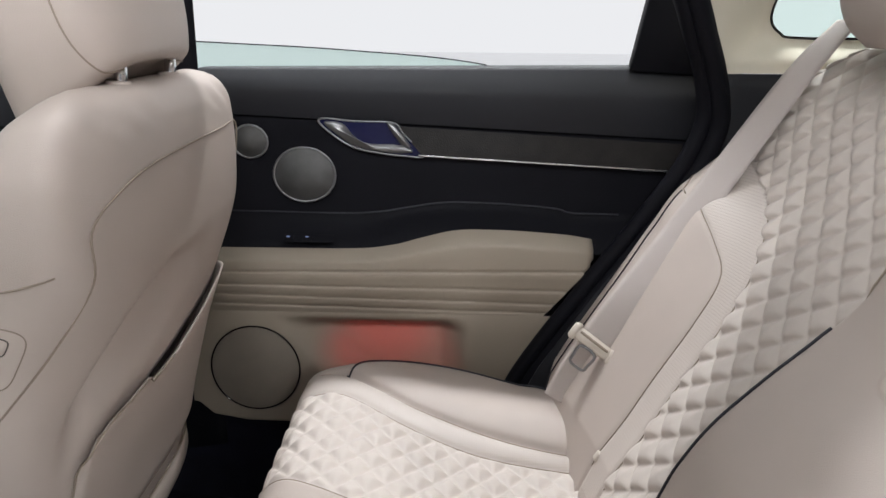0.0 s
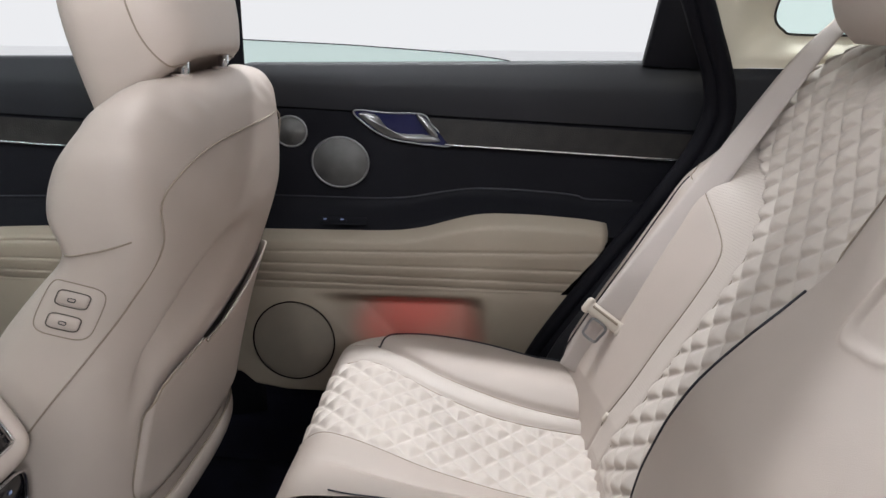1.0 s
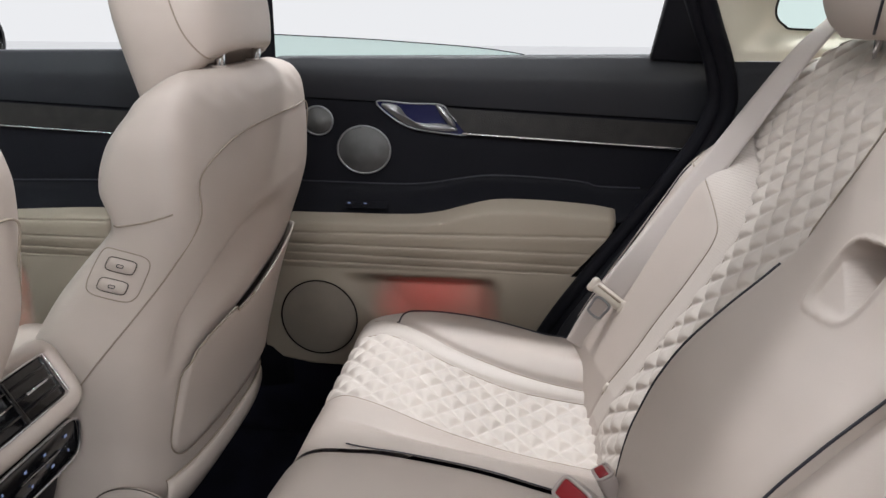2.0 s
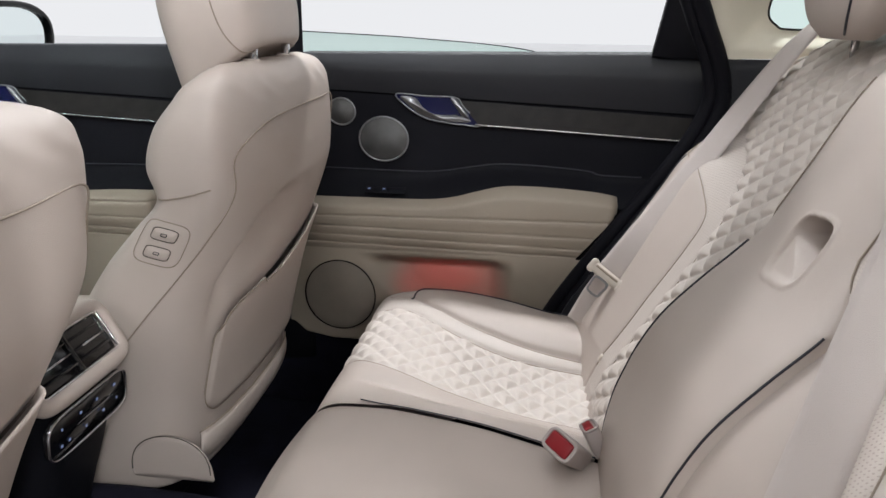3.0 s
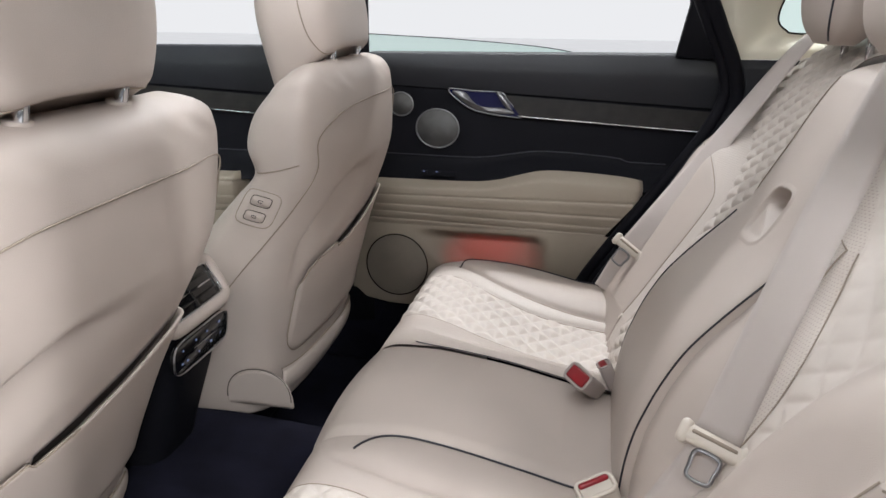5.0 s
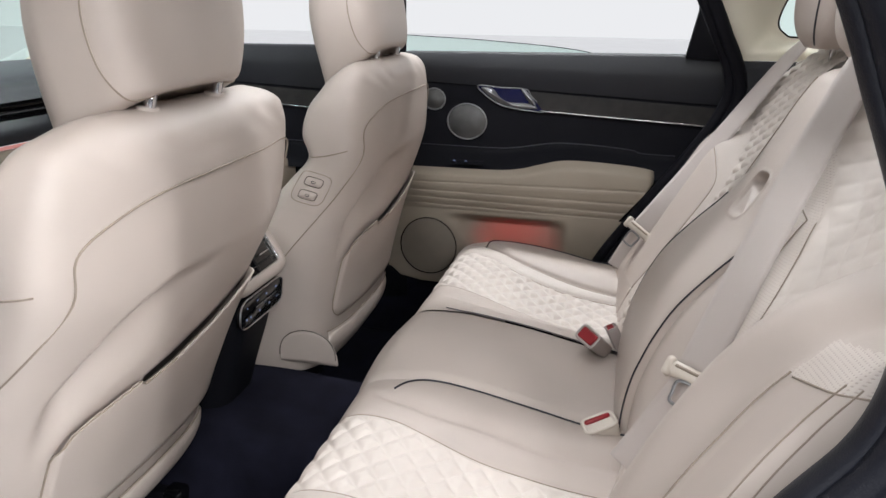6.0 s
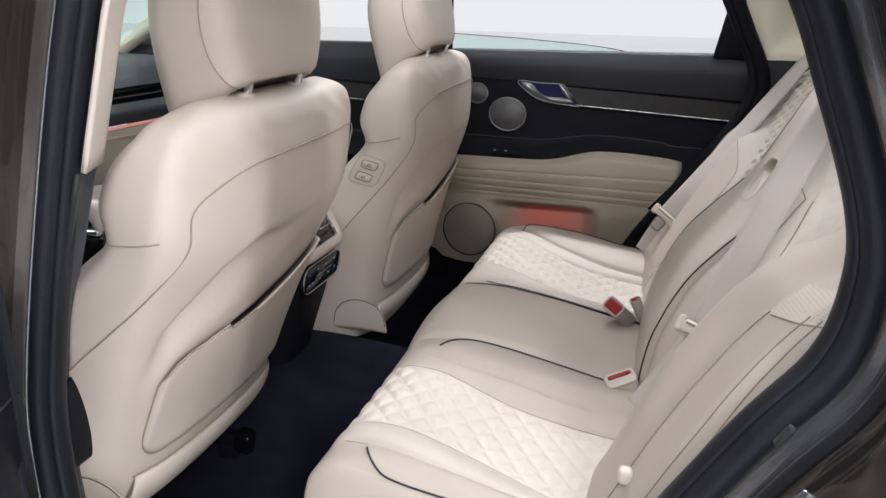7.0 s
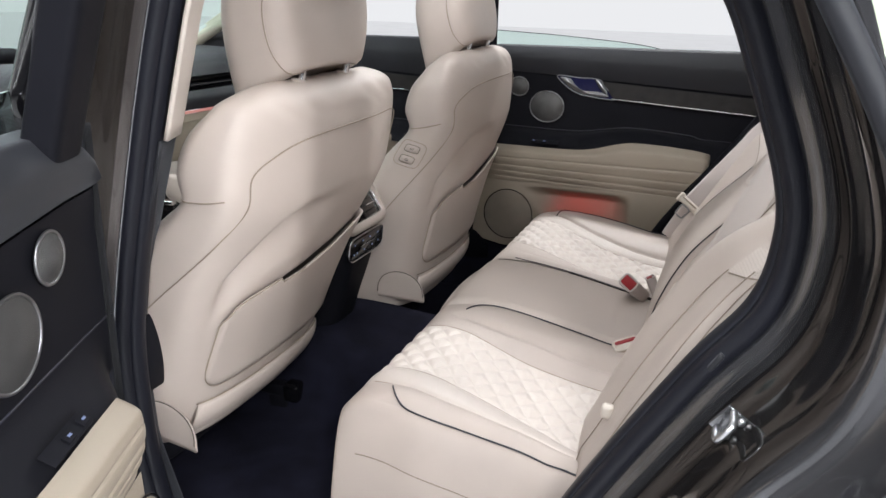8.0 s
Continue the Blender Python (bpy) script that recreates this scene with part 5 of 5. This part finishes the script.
for s in (1, -1):
    p0, p1 = Vector((-1.56, MID + s * 0.735, 1.12)), Vector((-0.72, MID + s * 0.62, 1.485))

    def a_pillar(u, v):
        p = p0.lerp(p1, v)
        p.z += 0.03 * math.sin(math.pi * v)
        a = math.tau * u
        return p + Vector((0.055 * math.cos(a) * 0.6, s * 0.045 * math.sin(a), 0.045 * math.cos(a)))
    ap = part("pillar_a", sheet(a_pillar, 20, 20, closed=True, caps=True), PILLAR)
    tagged(ap, "ivory trimmed windscreen pillar", "pillar", kind="structure")
# roof rail over the doors
for s in (1, -1):
    rr = part("roof_rail", tube([Vector((-0.75 + 2.3 * k / 20, MID + s * (0.62 - 0.02 * (k / 20)), 1.475 - 0.05 * (k / 20) ** 3)) for k in range(21)], 0.05, 10), PILLAR)
    tagged(rr, "ivory trimmed roof rail above the doors", "roof rail", kind="structure")

# ---- outside mirror on the far front door ----
mirror = thing("door_mirror", "gloss black outside mirror on the front door", "mirror", at=(-1.27, 1.50, 1.195))


def mirror_shell(u, v):
    a = math.tau * u
    k = math.sin(0.5 * math.pi * min(1, v * 1.02)) if v < 0.97 else 0.96
    return Vector((-0.11 + 0.13 * v, 0.128 * k * spow(math.cos(a), 0.75), 0.078 * k * spow(math.sin(a), 0.8)))


MT = pose(0, 0, 0, 0, 0, -14)
part("housing", moved(sheet(mirror_shell, 32, 12, closed=True), MT), GLOSS, mirror)
part("housing_rim", moved(tube([Vector((0.02, 0.126 * spow(math.cos(math.tau * k / 48), 0.75), 0.076 * spow(math.sin(math.tau * k / 48), 0.8))) for k in range(48)], 0.008, 8, loop=True), MT), GLOSS, mirror)
part("mirror_glass", moved(sheet(lambda u, v: Vector((0.014, 0.119 * v * spow(math.cos(math.tau * u), 0.75), 0.069 * v * spow(math.sin(math.tau * u), 0.8))), 32, 4, closed=True), MT), MIRROR, mirror, "pale mirror glass")
part("mirror_foot", block((0.06, 0.09, 0.04), 0.012, 2, at=(-0.02, -0.12, -0.055)), GLOSS, mirror)

# ---- seat belts ----


def belt_strip(points, width, normal_of):
    """Webbing along the points, its face turning from the first normal to the second."""
    pts = smoothed(points, 60)
    n = len(pts)

    def f(u, v):
        k = min(int(round(v * (n - 1))), n - 1)
        way = (pts[min(k + 1, n - 1)] - pts[max(k - 1, 0)]).normalized()
        face = Vector(normal_of[0]).lerp(Vector(normal_of[1]), v)
        side = way.cross(face).normalized()
        return pts[k] + side * width * (u - 0.5)
    return sheet(f, 6, n - 1, thick=0.0014)


def belt(name_label, path, tongue_at, twist, facing, lower):
    """A belt whose face turns from twist at its top to facing at its foot, with its tongue square to the webbing."""
    b = thing("seat_belt", name_label, "seat belt", "rear seat belts", at=tongue_at)
    o = Vector(tongue_at)
    part("webbing", belt_strip([Vector(p) - o for p in path], 0.047, (twist, facing)), BELT, b, "ivory belt webbing")
    part("webbing", belt_strip([Vector(p) - o for p in lower], 0.047, (facing, facing)), BELT, b, "ivory belt webbing")
    up = (Vector(path[-2]) - Vector(path[-1])).normalized()
    n = Vector(facing)
    n = (n - up * n.dot(up)).normalized()
    side = up.cross(-n)
    T = Matrix((-n, side, up)).transposed().to_4x4()
    part("tongue_cover", moved(block((0.018, 0.074, 0.020), 0.007, 3), T), BELTPLASTIC, b)
    part("tongue_end", moved(block((0.021, 0.013, 0.027), 0.006, 3, at=(0, 0.032, 0)), T), BELTPLASTIC, b)
    part("tongue_end", moved(block((0.021, 0.013, 0.027), 0.006, 3, at=(0, -0.032, 0)), T), BELTPLASTIC, b)
    part("tongue_slot", moved(block((0.004, 0.048, 0.004), 0.001, 1, at=(-0.009, 0, 0.004)), T), SEAM, b)
    rim = smoothed([(-0.006, -0.012, -0.012), (-0.006, 0.012, -0.012), (-0.006, 0.013, -0.030), (-0.006, 0.010, -0.040), (-0.006, -0.010, -0.040), (-0.006, -0.013, -0.030)], 36, loop=True)
    part("tongue_plate", moved(tube(rim, 0.0030, 8, loop=True, flat=0.6), T), SATIN, b, "chrome belt tongue with a square hole")
    return b


def on_bolster(y, z, puff=0.005):
    """A place on the far backrest's bolster."""
    y0 = side_edge(z, True) - 0.004
    return back_point((y - y0) / (back_edges(z, True)[4] - y0), (z - 0.62) / 0.645, True, puff)


def on_near_back(y, z, puff=0.015):
    y0 = side_edge(z, False) - 0.010
    m = 2 * MID - y
    return back_point((m - y0) / (back_edges(z, False)[4] - y0), (z - 0.62) / 0.645, False, puff)


belt("ivory seat belt hanging down the far backrest bolster", ((0.560, 1.104, 1.268), (0.492, 1.086, 1.19), (0.357, 1.048, 1.0), (0.222, 1.010, 0.815)), (0.220, 1.008, 0.812), (-0.88, -0.20, 0.42), (-0.40, -0.88, 0.20), [on_bolster(y, z) for y, z in ((1.034, 0.80), (1.032, 0.76), (1.025, 0.71))])
belt("ivory middle seat belt hanging beside the middle backrest", ((0.570, 0.430, 1.235), (0.492, 0.390, 1.262), (0.428, 0.330, 1.17), (0.353, 0.250, 1.02), (0.285, 0.174, 0.873)), (0.282, 0.168, 0.866), (-0.45, -0.75, 0.45), (-0.32, -0.85, 0.42), [on_near_back(y, z) for y, z in ((0.170, 0.86), (0.166, 0.80), (0.160, 0.73))])


def buckle(at, turn, label, housing, size=1.0, strip=1.0):
    """A buckle: a tapered housing with a lip, and the button set into its end."""
    b = thing("belt_buckle", label, "belt buckle", "rear belt buckles", at=at)
    T = pose(0, 0, 0, *turn) @ Matrix.Scale(size, 4)
    part("buckle_body", moved(block((0.028, 0.044, 0.060), 0.006, 3, taper=1.08), T), housing, b)
    rim = [(0.0135 * spow(math.cos(math.tau * k / 40), 0.4), 0.0215 * spow(math.sin(math.tau * k / 40), 0.4), 0.0300) for k in range(40)]
    part("buckle_lip", moved(tube(rim, 0.0030, 8, loop=True), T), housing, b)
    part("release_button", moved(block((0.022 * strip, 0.037, 0.008), 0.003, 2, at=(-0.011 * (1 - strip), 0, 0.030)), T), RED, b, "red release button")
    return b


buckle((0.150, 0.562, 0.722), (22, -48, 30), "grey-beige belt buckle with a red release button", BUCKLE)
buckle((0.186, 0.592, 0.722), (-10, -25, 15), "small grey belt buckle with a red release button", BUCKLE, 0.72, 0.8)
buckle((0.180, 0.318, 0.672), (20, 8, -66), "ivory belt buckle with a narrow red release button", BELTPLASTIC, 1.12, 0.34)
tagged(part("belt_anchor", block((0.018, 0.016, 0.022), 0.006, 3, at=(0.200, -0.112, 0.792)), BELTPLASTIC), "small ivory belt guide beside the backrest bolster", "belt guide")
